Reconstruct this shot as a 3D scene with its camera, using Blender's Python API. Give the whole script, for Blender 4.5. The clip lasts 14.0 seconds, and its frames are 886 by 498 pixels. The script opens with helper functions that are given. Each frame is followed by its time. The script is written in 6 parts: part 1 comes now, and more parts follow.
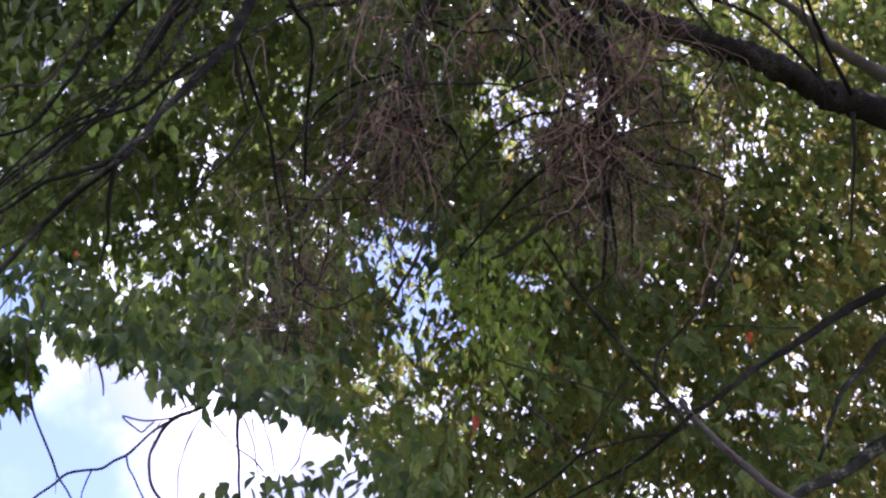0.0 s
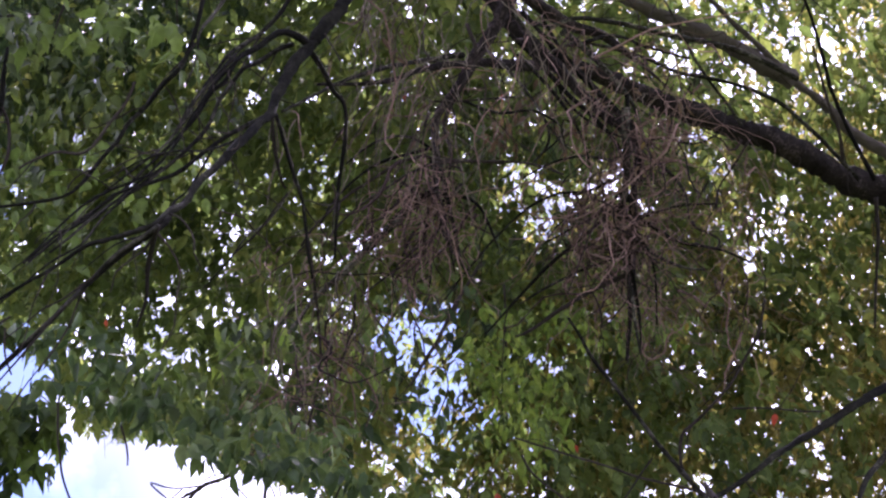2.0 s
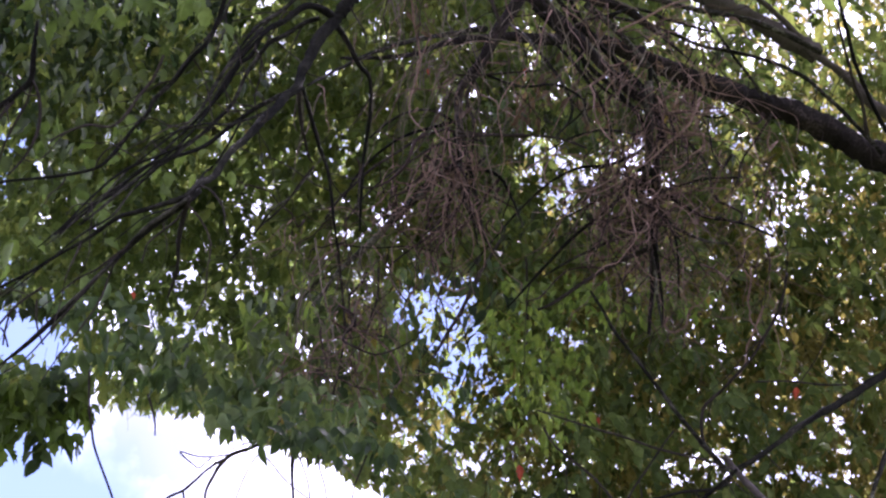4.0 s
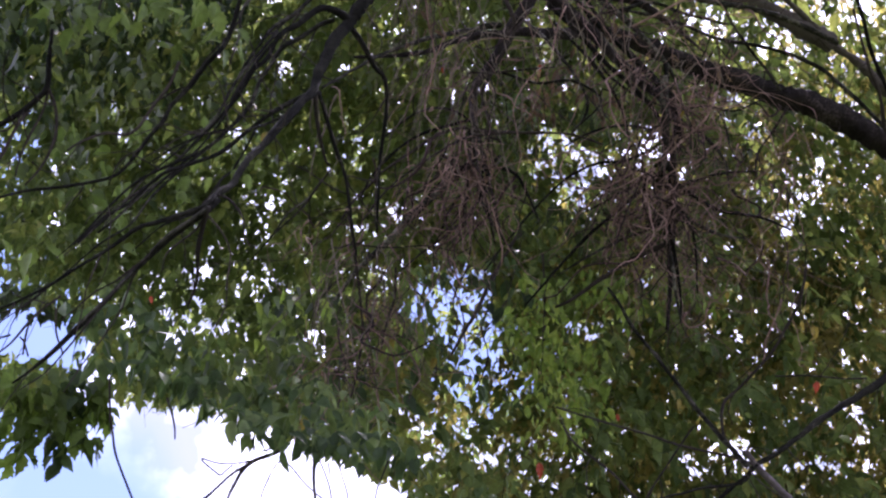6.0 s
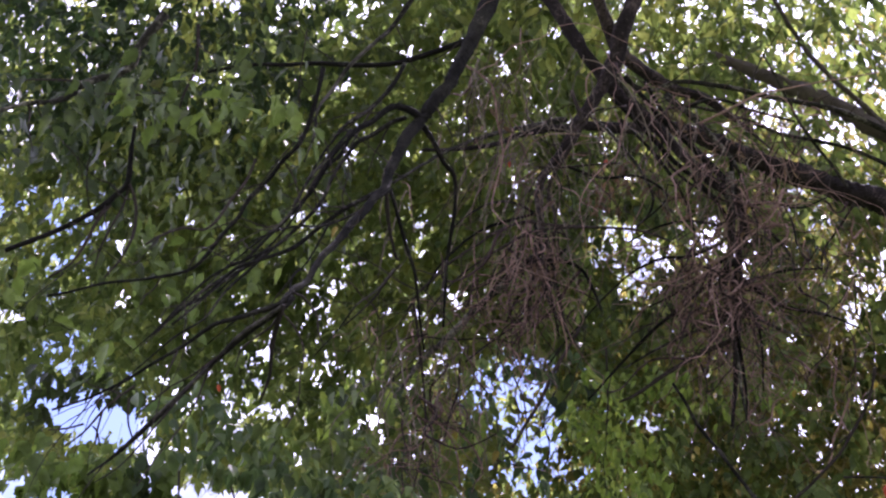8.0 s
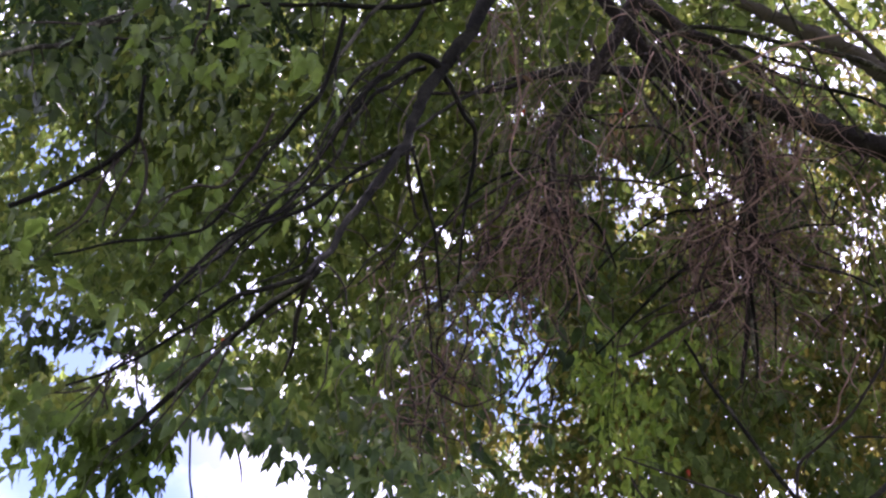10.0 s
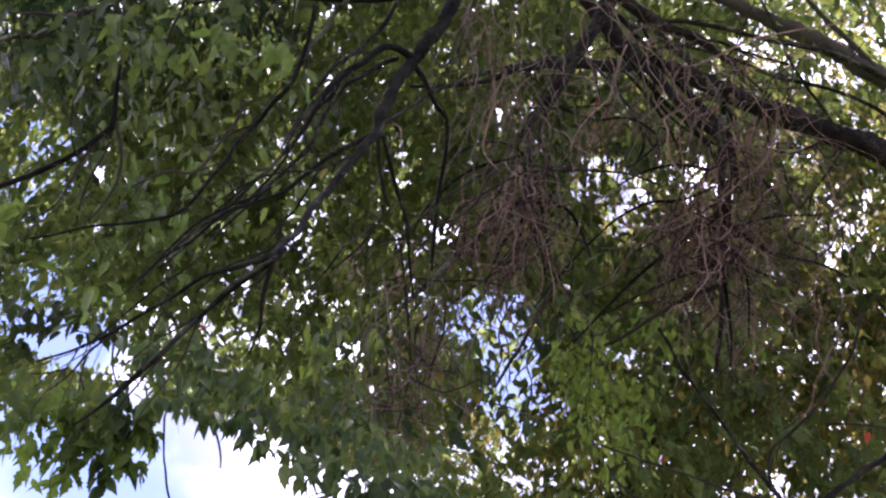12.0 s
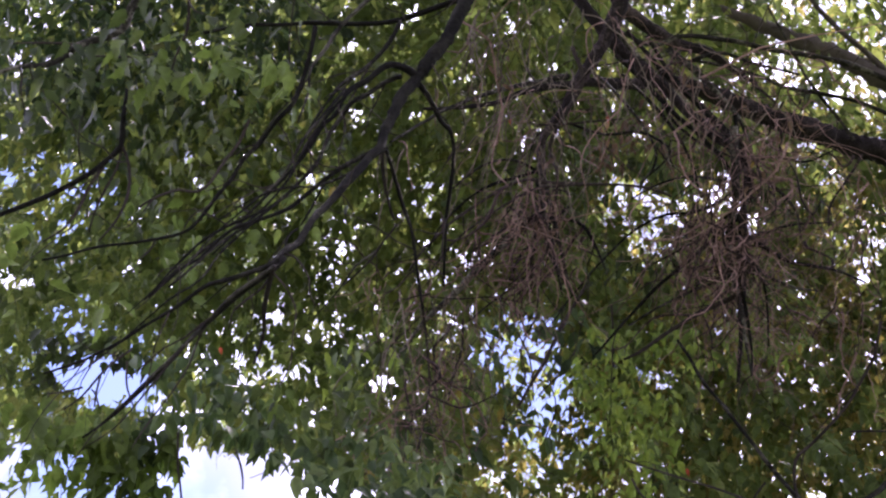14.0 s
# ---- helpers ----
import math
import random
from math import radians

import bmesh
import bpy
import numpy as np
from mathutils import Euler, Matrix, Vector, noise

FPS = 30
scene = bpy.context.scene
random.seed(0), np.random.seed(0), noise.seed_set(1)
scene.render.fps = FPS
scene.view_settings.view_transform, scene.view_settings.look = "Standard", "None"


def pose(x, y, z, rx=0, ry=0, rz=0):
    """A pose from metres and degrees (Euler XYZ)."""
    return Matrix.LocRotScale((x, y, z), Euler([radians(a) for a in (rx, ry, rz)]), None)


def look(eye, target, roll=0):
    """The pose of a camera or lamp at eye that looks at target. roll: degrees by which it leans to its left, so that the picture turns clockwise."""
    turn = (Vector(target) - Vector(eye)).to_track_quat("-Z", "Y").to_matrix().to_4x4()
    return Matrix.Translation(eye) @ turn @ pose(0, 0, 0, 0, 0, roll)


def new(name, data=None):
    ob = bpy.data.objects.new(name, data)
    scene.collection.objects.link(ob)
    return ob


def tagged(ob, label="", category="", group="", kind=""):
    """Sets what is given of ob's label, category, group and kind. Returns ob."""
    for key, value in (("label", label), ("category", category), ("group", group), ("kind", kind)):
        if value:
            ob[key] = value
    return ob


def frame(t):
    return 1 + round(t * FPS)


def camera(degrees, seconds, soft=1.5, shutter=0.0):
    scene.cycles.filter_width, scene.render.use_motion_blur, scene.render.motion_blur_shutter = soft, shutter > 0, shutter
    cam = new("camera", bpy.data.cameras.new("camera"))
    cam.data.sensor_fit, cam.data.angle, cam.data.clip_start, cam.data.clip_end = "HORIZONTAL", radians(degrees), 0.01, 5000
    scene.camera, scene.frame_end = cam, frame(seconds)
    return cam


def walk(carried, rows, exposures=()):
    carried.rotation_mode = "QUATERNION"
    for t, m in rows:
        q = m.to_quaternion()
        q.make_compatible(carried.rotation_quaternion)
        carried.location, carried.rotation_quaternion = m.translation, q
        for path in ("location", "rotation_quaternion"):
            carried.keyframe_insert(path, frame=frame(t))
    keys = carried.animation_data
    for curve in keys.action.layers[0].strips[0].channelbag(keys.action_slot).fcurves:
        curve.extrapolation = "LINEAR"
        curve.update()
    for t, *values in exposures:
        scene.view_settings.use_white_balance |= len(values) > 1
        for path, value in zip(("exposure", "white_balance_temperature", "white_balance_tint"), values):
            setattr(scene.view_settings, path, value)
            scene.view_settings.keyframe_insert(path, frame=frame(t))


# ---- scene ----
cam = camera(39.5, 14.0, soft=2.3)
PATH = [
    (0, look((0.041, 0.028, 1.624), (0.021, 1.757, 2.629), 0.48)),
    (0.5, look((0.039, 0.061, 1.607), (-0.014, 1.792, 2.608), 1.61)),
    (1, look((-0.010, 0.051, 1.582), (-0.057, 1.730, 2.669), 2.04)),
    (1.5, look((-0.018, 0.024, 1.590), (-0.056, 1.689, 2.699), 1.80)),
    (2, look((-0.001, 0.023, 1.582), (-0.046, 1.678, 2.703), 1.92)),
    (2.5, look((0.020, 0.032, 1.571), (-0.040, 1.687, 2.692), 2.01)),
    (3, look((0.022, 0.026, 1.562), (-0.058, 1.699, 2.656), 2.38)),
    (3.2, look((0.019, 0.025, 1.552), (-0.069, 1.697, 2.647), 2.68)),
    (5.3, look((-0.073, -0.032, 1.604), (-0.120, 1.663, 2.664), 2.14)),
    (5.5, look((-0.061, -0.026, 1.609), (-0.122, 1.670, 2.667), 2.00)),
    (6, look((-0.038, -0.002, 1.600), (-0.131, 1.684, 2.671), 2.11)),
    (6.5, look((-0.026, -0.000, 1.619), (-0.141, 1.681, 2.697), 2.65)),
    (7, look((-0.003, -0.030, 1.596), (-0.144, 1.615, 2.725), 3.92)),
    (7.5, look((-0.038, -0.046, 1.590), (-0.214, 1.569, 2.756), 4.90)),
    (7.7, look((-0.050, -0.052, 1.596), (-0.237, 1.555, 2.772), 4.95)),
    (9.8, look((-0.197, 0.018, 1.772), (-0.350, 1.682, 2.870), 5.32)),
    (10, look((-0.202, 0.005, 1.770), (-0.348, 1.684, 2.846), 5.15)),
    (10.5, look((-0.191, -0.023, 1.749), (-0.327, 1.668, 2.809), 4.36)),
    (11, look((-0.150, -0.042, 1.704), (-0.292, 1.634, 2.786), 4.01)),
    (11.5, look((-0.121, -0.053, 1.699), (-0.265, 1.626, 2.775), 4.47)),
    (12, look((-0.117, -0.038, 1.700), (-0.261, 1.642, 2.777), 5.10)),
    (12.5, look((-0.115, -0.020, 1.687), (-0.270, 1.649, 2.778), 5.72)),
    (13, look((-0.089, -0.024, 1.657), (-0.262, 1.636, 2.759), 5.68)),
    (13.5, look((-0.052, -0.048, 1.655), (-0.237, 1.614, 2.752), 5.35)),
    (14, look((-0.020, -0.028, 1.626), (-0.230, 1.614, 2.748), 4.58)),
]
walk(cam, PATH, ((0.0, 2.00, 5500, 41), (1.5, 2.09, 5520, 43), (3.0, 2.15, 5560, 45), (5.5, 1.93, 5500, 41), (6.5, 1.95, 5550, 41), (7.5, 2.11, 5600, 45), (10.5, 2.02, 5650, 42), (14.0, 2.09, 5700, 45)))

# ---------------------------------------------------------------- sky and sun
SUN_ELEVATION, SUN_TURN = radians(60), radians(8)
world = bpy.data.worlds.new("cloudy_sky")
scene.world = world
world.use_nodes = True
wt = world.node_tree


def wnode(kind, **values):
    n = wt.nodes.new(kind)
    for key, value in values.items():
        n.inputs[key].default_value = value
    return n


sky = wt.nodes.new("ShaderNodeTexSky")
sky.sky_type, sky.sun_disc = "NISHITA", False
sky.sun_elevation, sky.sun_rotation = SUN_ELEVATION, SUN_TURN
coords = wt.nodes.new("ShaderNodeTexCoord")
drift = wnode("ShaderNodeTexNoise", Scale=5.0, Detail=6.0, Roughness=0.55)
wt.links.new(coords.outputs["Generated"], drift.inputs["Vector"])
cover = None
# openings in the cloud: a direction and the cosines of its inner and outer edge
for way, outer, inner in (((-0.029, 0.880, 0.474), 0.9950, 0.9992), ((-0.309, 0.902, 0.302), 0.9915, 0.9988), ((-0.374, 0.814, 0.445), 0.9960, 0.9990), ((-0.400, 0.737, 0.545), 0.9970, 0.9992), ((-0.367, 0.864, 0.345), 0.9945, 0.9996)):
    dot = wt.nodes.new("ShaderNodeVectorMath")
    dot.operation = "DOT_PRODUCT"
    wt.links.new(coords.outputs["Generated"], dot.inputs[0])
    dot.inputs[1].default_value = Vector(way).normalized()
    edge = wt.nodes.new("ShaderNodeMapRange")
    edge.inputs["From Min"].default_value, edge.inputs["From Max"].default_value = outer, inner
    wt.links.new(dot.outputs["Value"], edge.inputs["Value"])
    if cover is None:
        cover = edge.outputs[0]
    else:
        both = wt.nodes.new("ShaderNodeMath")
        both.operation = "MAXIMUM"
        wt.links.new(cover, both.inputs[0])
        wt.links.new(edge.outputs[0], both.inputs[1])
        cover = both.outputs[0]
ragged = wt.nodes.new("ShaderNodeMath")
ragged.operation = "MULTIPLY_ADD"
wt.links.new(drift.outputs[0], ragged.inputs[0])
ragged.inputs[1].default_value = 1.6
ragged.inputs[2].default_value = -0.8
opening = wt.nodes.new("ShaderNodeMath")
opening.operation = "ADD"
wt.links.new(ragged.outputs[0], opening.inputs[0])
wt.links.new(cover, opening.inputs[1])
ramp = wt.nodes.new("ShaderNodeMapRange")
ramp.interpolation_type = "SMOOTHSTEP"
ramp.inputs["From Min"].default_value, ramp.inputs["From Max"].default_value = 0.25, 0.95
wt.links.new(opening.outputs[0], ramp.inputs["Value"])
haze = wt.nodes.new("ShaderNodeMix")
haze.data_type = "RGBA"
haze.inputs["Factor"].default_value = 0.75
wt.links.new(sky.outputs[0], haze.inputs[6])
haze.inputs[7].default_value = (1.05, 1.5, 2.45, 1)
cloud = wt.nodes.new("ShaderNodeMix")
cloud.data_type = "RGBA"
wt.links.new(ramp.outputs[0], cloud.inputs["Factor"])
billow = wnode("ShaderNodeTexNoise", Scale=9.0, Detail=5.0, Roughness=0.5)
wt.links.new(coords.outputs["Generated"], billow.inputs["Vector"])
shade = wt.nodes.new("ShaderNodeValToRGB")
shade.color_ramp.elements[0].position, shade.color_ramp.elements[0].color = 0.40, (2.3, 2.55, 3.05, 1)
shade.color_ramp.elements[1].position, shade.color_ramp.elements[1].color = 0.64, (13.0, 13.1, 13.7, 1)
wt.links.new(billow.outputs[0], shade.inputs[0])
wt.links.new(shade.outputs[0], cloud.inputs[6])
wt.links.new(haze.outputs[2], cloud.inputs[7])
wt.links.new(cloud.outputs[2], wt.nodes["Background"].inputs[0])
wt.nodes["Background"].inputs[1].default_value = 0.10

sun = new("sun", bpy.data.lights.new("sun", "SUN"))
sun.data.energy, sun.data.angle, sun.data.color = 4.4, radians(2.0), (1.0, 0.94, 0.84)
to_sun = Vector((math.sin(SUN_TURN) * math.cos(SUN_ELEVATION), math.cos(SUN_TURN) * math.cos(SUN_ELEVATION), math.sin(SUN_ELEVATION)))
sun.matrix_world = look(to_sun * 60, (0, 0, 0))


# ---------------------------------------------------------------- materials
def material(name):
    m = bpy.data.materials.new(name)
    m.use_nodes = True
    return m, m.node_tree, m.node_tree.nodes["Principled BSDF"]


def ramp_node(nt, stops):
    r = nt.nodes.new("ShaderNodeValToRGB")
    while len(r.color_ramp.elements) < len(stops):
        r.color_ramp.elements.new(0.5)
    for e, (at, c) in zip(r.color_ramp.elements, stops):
        e.position, e.color = at, (*c, 1)
    return r


def leaf_material(name, dark, mid, light, through_share=0.5, per_object=False, patch=0.9, gloss=0.42):
    """Green leaf: colour varies leaf by leaf and from bough to bough, and light comes through the blade."""
    m, nt, bsdf = material(name)
    geo = nt.nodes.new("ShaderNodeNewGeometry")
    info = nt.nodes.new("ShaderNodeObjectInfo")
    bough = nt.nodes.new("ShaderNodeTexNoise")
    bough.inputs["Scale"].default_value, bough.inputs["Detail"].default_value = patch, 2.0
    nt.links.new(geo.outputs["Position"], bough.inputs["Vector"])
    mix = nt.nodes.new("ShaderNodeMath")
    mix.operation = "MULTIPLY_ADD"
    nt.links.new(info.outputs["Random"] if per_object else geo.outputs["Random Per Island"], mix.inputs[0])
    mix.inputs[1].default_value = 0.55
    shift = nt.nodes.new("ShaderNodeMath")
    shift.operation = "MULTIPLY_ADD"
    nt.links.new(bough.outputs[0], shift.inputs[0])
    shift.inputs[1].default_value, shift.inputs[2].default_value = 1.7, -0.62
    nt.links.new(shift.outputs[0], mix.inputs[2])
    col = ramp_node(nt, ((0.0, dark), (0.5, mid), (1.0, light)))
    nt.links.new(mix.outputs[0], col.inputs[0])
    spots = nt.nodes.new("ShaderNodeTexNoise")
    spots.inputs["Scale"].default_value, spots.inputs["Detail"].default_value = 55.0, 3.0
    nt.links.new(geo.outputs["Position"], spots.inputs["Vector"])
    worn = nt.nodes.new("ShaderNodeMix")
    worn.data_type, worn.blend_type = "RGBA", "MULTIPLY"
    worn.inputs["Factor"].default_value = 0.5
    nt.links.new(col.outputs[0], worn.inputs[6])
    nt.links.new(ramp_node(nt, ((0.3, (0.55, 0.5, 0.4)), (0.6, (1.15, 1.15, 1.1)))).outputs[0], worn.inputs[7])
    nt.links.new(spots.outputs[0], nt.nodes[-1].inputs[0])
    nt.links.new(worn.outputs[2], bsdf.inputs["Base Color"])
    bsdf.inputs["Roughness"].default_value = gloss
    bsdf.inputs["Specular IOR Level"].default_value = 0.2
    glow = nt.nodes.new("ShaderNodeBsdfTranslucent")
    warm = nt.nodes.new("ShaderNodeMix")
    warm.data_type, warm.blend_type = "RGBA", "MULTIPLY"
    warm.inputs["Factor"].default_value = 1.0
    nt.links.new(worn.outputs[2], warm.inputs[6])
    warm.inputs[7].default_value = (1.95, 1.95, 1.4, 1)
    nt.links.new(warm.outputs[2], glow.inputs["Color"])
    share = nt.nodes.new("ShaderNodeMixShader")
    share.inputs[0].default_value = through_share
    nt.links.new(bsdf.outputs[0], share.inputs[1])
    nt.links.new(glow.outputs[0], share.inputs[2])
    nt.links.new(share.outputs[0], nt.nodes["Material Output"].inputs[0])
    return m


def bark_material(name, dark, light, scale=30.0, mid=None, each_weight=0.5, span=(0.9, 1.95)):
    m, nt, bsdf = material(name)
    geo = nt.nodes.new("ShaderNodeNewGeometry")
    big = nt.nodes.new("ShaderNodeTexNoise")
    big.inputs["Scale"].default_value, big.inputs["Detail"].default_value, big.inputs["Roughness"].default_value = scale * 0.25, 3.0, 0.6
    fine = nt.nodes.new("ShaderNodeTexNoise")
    fine.inputs["Scale"].default_value, fine.inputs["Detail"].default_value, fine.inputs["Roughness"].default_value = scale * 2.5, 6.0, 0.7
    for n in (big, fine):
        nt.links.new(geo.outputs["Position"], n.inputs["Vector"])
    add = nt.nodes.new("ShaderNodeMath")
    add.operation = "ADD"
    nt.links.new(big.outputs[0], add.inputs[0])
    nt.links.new(fine.outputs[0], add.inputs[1])
    half = nt.nodes.new("ShaderNodeMath")
    half.operation = "MULTIPLY_ADD"
    nt.links.new(geo.outputs["Random Per Island"], half.inputs[0])
    half.inputs[1].default_value = each_weight
    each = nt.nodes.new("ShaderNodeMath")
    each.operation = "MULTIPLY_ADD"
    nt.links.new(nt.nodes.new("ShaderNodeObjectInfo").outputs["Random"], each.inputs[0])
    each.inputs[1].default_value = 0.3
    nt.links.new(add.outputs[0], each.inputs[2])
    nt.links.new(each.outputs[0], half.inputs[2])
    low = nt.nodes.new("ShaderNodeMapRange")
    low.inputs["From Min"].default_value, low.inputs["From Max"].default_value = span
    nt.links.new(half.outputs[0], low.inputs["Value"])
    col = ramp_node(nt, ((0.0, dark), (0.6, mid), (1.0, light)) if mid else ((0.0, dark), (1.0, light)))
    nt.links.new(low.outputs[0], col.inputs[0])
    nt.links.new(col.outputs[0], bsdf.inputs["Base Color"])
    bsdf.inputs["Roughness"].default_value = 0.9
    bsdf.inputs["Specular IOR Level"].default_value = 0.1
    bump = nt.nodes.new("ShaderNodeBump")
    bump.inputs["Strength"].default_value, bump.inputs["Distance"].default_value = 0.9, 0.012
    nt.links.new(fine.outputs[0], bump.inputs["Height"])
    nt.links.new(bump.outputs[0], bsdf.inputs["Normal"])
    return m


GREEN = leaf_material("leaf_green", (0.032, 0.052, 0.018), (0.1, 0.138, 0.042), (0.18, 0.195, 0.056))
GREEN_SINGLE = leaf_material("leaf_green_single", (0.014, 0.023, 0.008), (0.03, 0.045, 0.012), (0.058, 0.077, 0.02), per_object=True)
YELLOW_GREEN = leaf_material("leaf_yellow_green", (0.05, 0.078, 0.018), (0.076, 0.112, 0.025), (0.105, 0.14, 0.03), per_object=True, through_share=0.55)
DARK = leaf_material("leaf_dark", (0.012, 0.022, 0.01), (0.045, 0.074, 0.027), (0.13, 0.17, 0.058), per_object=True, through_share=0.4, gloss=0.45)
OLIVE = leaf_material("leaf_olive", (0.073, 0.071, 0.027), (0.178, 0.161, 0.054), (0.245, 0.208, 0.066), patch=0.7, through_share=0.55)
DEEP = leaf_material("leaf_deep_green", (0.015, 0.03, 0.015), (0.032, 0.056, 0.026), (0.06, 0.086, 0.034), through_share=0.4)
RED = leaf_material("leaf_red", (0.17, 0.03, 0.016), (0.24, 0.042, 0.02), (0.28, 0.07, 0.024), per_object=True, through_share=0.5)
GOLD = leaf_material("leaf_gold", (0.1, 0.085, 0.018), (0.15, 0.12, 0.022), (0.19, 0.13, 0.025), per_object=True, through_share=0.5)
DRY = leaf_material("leaf_dry", (0.045, 0.03, 0.022), (0.085, 0.056, 0.04), (0.14, 0.095, 0.06), per_object=True, through_share=0.3, gloss=0.7)
BARK = bark_material("bark", (0.004, 0.0038, 0.003), (0.2, 0.19, 0.14), mid=(0.026, 0.0245, 0.0175), each_weight=0.15, span=(0.92, 1.55))
BARK_THIN = bark_material("thin_bark", (0.003, 0.0028, 0.0024), (0.09, 0.084, 0.066), mid=(0.012, 0.0112, 0.0085), each_weight=0.2, span=(0.92, 1.6))
BARK_TWIG = bark_material("bark_twig", (0.004, 0.0036, 0.0034), (0.07, 0.056, 0.046), 50.0)
BARK_BROWN = bark_material("brown_bark", (0.006, 0.0045, 0.0045), (0.12, 0.092, 0.085), mid=(0.024, 0.019, 0.0185), each_weight=0.2, span=(0.92, 1.6))
# paler copy of the bark for far boughs; the paleness stands for skylight
PALE_SKYLIT = bark_material("pale_skylit_bark", (0.035, 0.03, 0.029), (0.15, 0.125, 0.12))
# darker copy of the dead twigs, for the shade inside the tangles
DEAD_SHADED = bark_material("shaded_dead_twig", (0.003, 0.0024, 0.0026), (0.1, 0.067, 0.062), 40.0, span=(0.95, 1.85))
DEAD = bark_material("dead_twig", (0.005, 0.0035, 0.003), (0.38, 0.25, 0.2), 40.0, span=(0.95, 1.85))
VINE = bark_material("dry_vine", (0.022, 0.018, 0.013), (0.27, 0.222, 0.165), 40.0)
SOIL, soil_nt, soil_bsdf = material("grass_ground")
soil_geo = soil_nt.nodes.new("ShaderNodeNewGeometry")
soil_noise = soil_nt.nodes.new("ShaderNodeTexNoise")
soil_noise.inputs["Scale"].default_value, soil_noise.inputs["Detail"].default_value = 1.5, 8.0
soil_nt.links.new(soil_geo.outputs["Position"], soil_noise.inputs["Vector"])
soil_ramp = ramp_node(soil_nt, ((0.3, (0.035, 0.05, 0.015)), (0.55, (0.07, 0.09, 0.025)), (0.75, (0.12, 0.095, 0.06))))
soil_nt.links.new(soil_noise.outputs[0], soil_ramp.inputs[0])
soil_nt.links.new(soil_ramp.outputs[0], soil_bsdf.inputs["Base Color"])
soil_bsdf.inputs["Roughness"].default_value = 0.95


# ---------------------------------------------------------------- mesh tools
def mesh_object(name, verts, faces, mat, parent=None, label="", kind="", smooth=True):
    me = bpy.data.meshes.new(name)
    me.from_pydata(verts, [], faces)
    me.materials.append(mat)
    if smooth:
        me.polygons.foreach_set("use_smooth", [True] * len(me.polygons))
    ob = new(name, me)
    ob.parent = parent
    return tagged(ob, label, kind=kind)


def big_mesh(name, verts, loops, sizes, mat, parent, label, kind="stuff"):
    """A mesh of very many small faces, from arrays."""
    me = bpy.data.meshes.new(name)
    me.vertices.add(len(verts))
    me.vertices.foreach_set("co", verts.astype(np.float32).ravel())
    me.loops.add(len(loops))
    me.loops.foreach_set("vertex_index", loops.astype(np.int32))
    me.polygons.add(len(sizes))
    me.polygons.foreach_set("loop_start", np.concatenate(([0], np.cumsum(sizes)[:-1])).astype(np.int32))
    me.update(calc_edges=True)
    me.materials.append(mat)
    ob = new(name, me)
    ob.parent = parent
    return tagged(ob, label, kind=kind)


def spline(points, steps):
    """A smooth line through the points."""
    p = np.array(points, float)
    p = np.vstack((2 * p[0] - p[1], p, 2 * p[-1] - p[-2]))
    out = []
    for i in range(1, len(p) - 2):
        for k in range(steps):
            u = k / steps
            out.append(0.5 * (2 * p[i] + (p[i + 1] - p[i - 1]) * u + (2 * p[i - 1] - 5 * p[i] + 4 * p[i + 1] - p[i + 2]) * u * u
                              + (3 * p[i] - p[i - 1] - 3 * p[i + 1] + p[i + 2]) * u ** 3))
    out.append(p[-2])
    return np.array(out)


def tube(line, radii, sides):
    """Vertices and faces of a round, tapering tube along a line, closed at both ends."""
    n = len(line)
    tangent = np.gradient(line, axis=0)
    tangent /= np.linalg.norm(tangent, axis=1)[:, None] + 1e-9
    side = np.cross(tangent, (0.31, 0.17, 0.93))
    side /= np.linalg.norm(side, axis=1)[:, None] + 1e-9
    other = np.cross(tangent, side)
    a = np.arange(sides) * 2 * np.pi / sides
    ring = side[:, None, :] * np.cos(a)[None, :, None] + other[:, None, :] * np.sin(a)[None, :, None]
    verts = (line[:, None, :] + ring * np.asarray(radii)[..., None] if np.ndim(radii) == 2 else line[:, None, :] + ring * np.asarray(radii)[:, None, None]).reshape(-1, 3)
    faces = [(i * sides + j, i * sides + (j + 1) % sides, (i + 1) * sides + (j + 1) % sides, (i + 1) * sides + j) for i in range(n - 1) for j in range(sides)]
    faces.append(tuple(reversed(range(sides))))
    faces.append(tuple((n - 1) * sides + j for j in range(sides)))
    return verts, faces


rng = np.random.default_rng(7)
LINES = []  # every traced bough, for the small twigs that grow from it


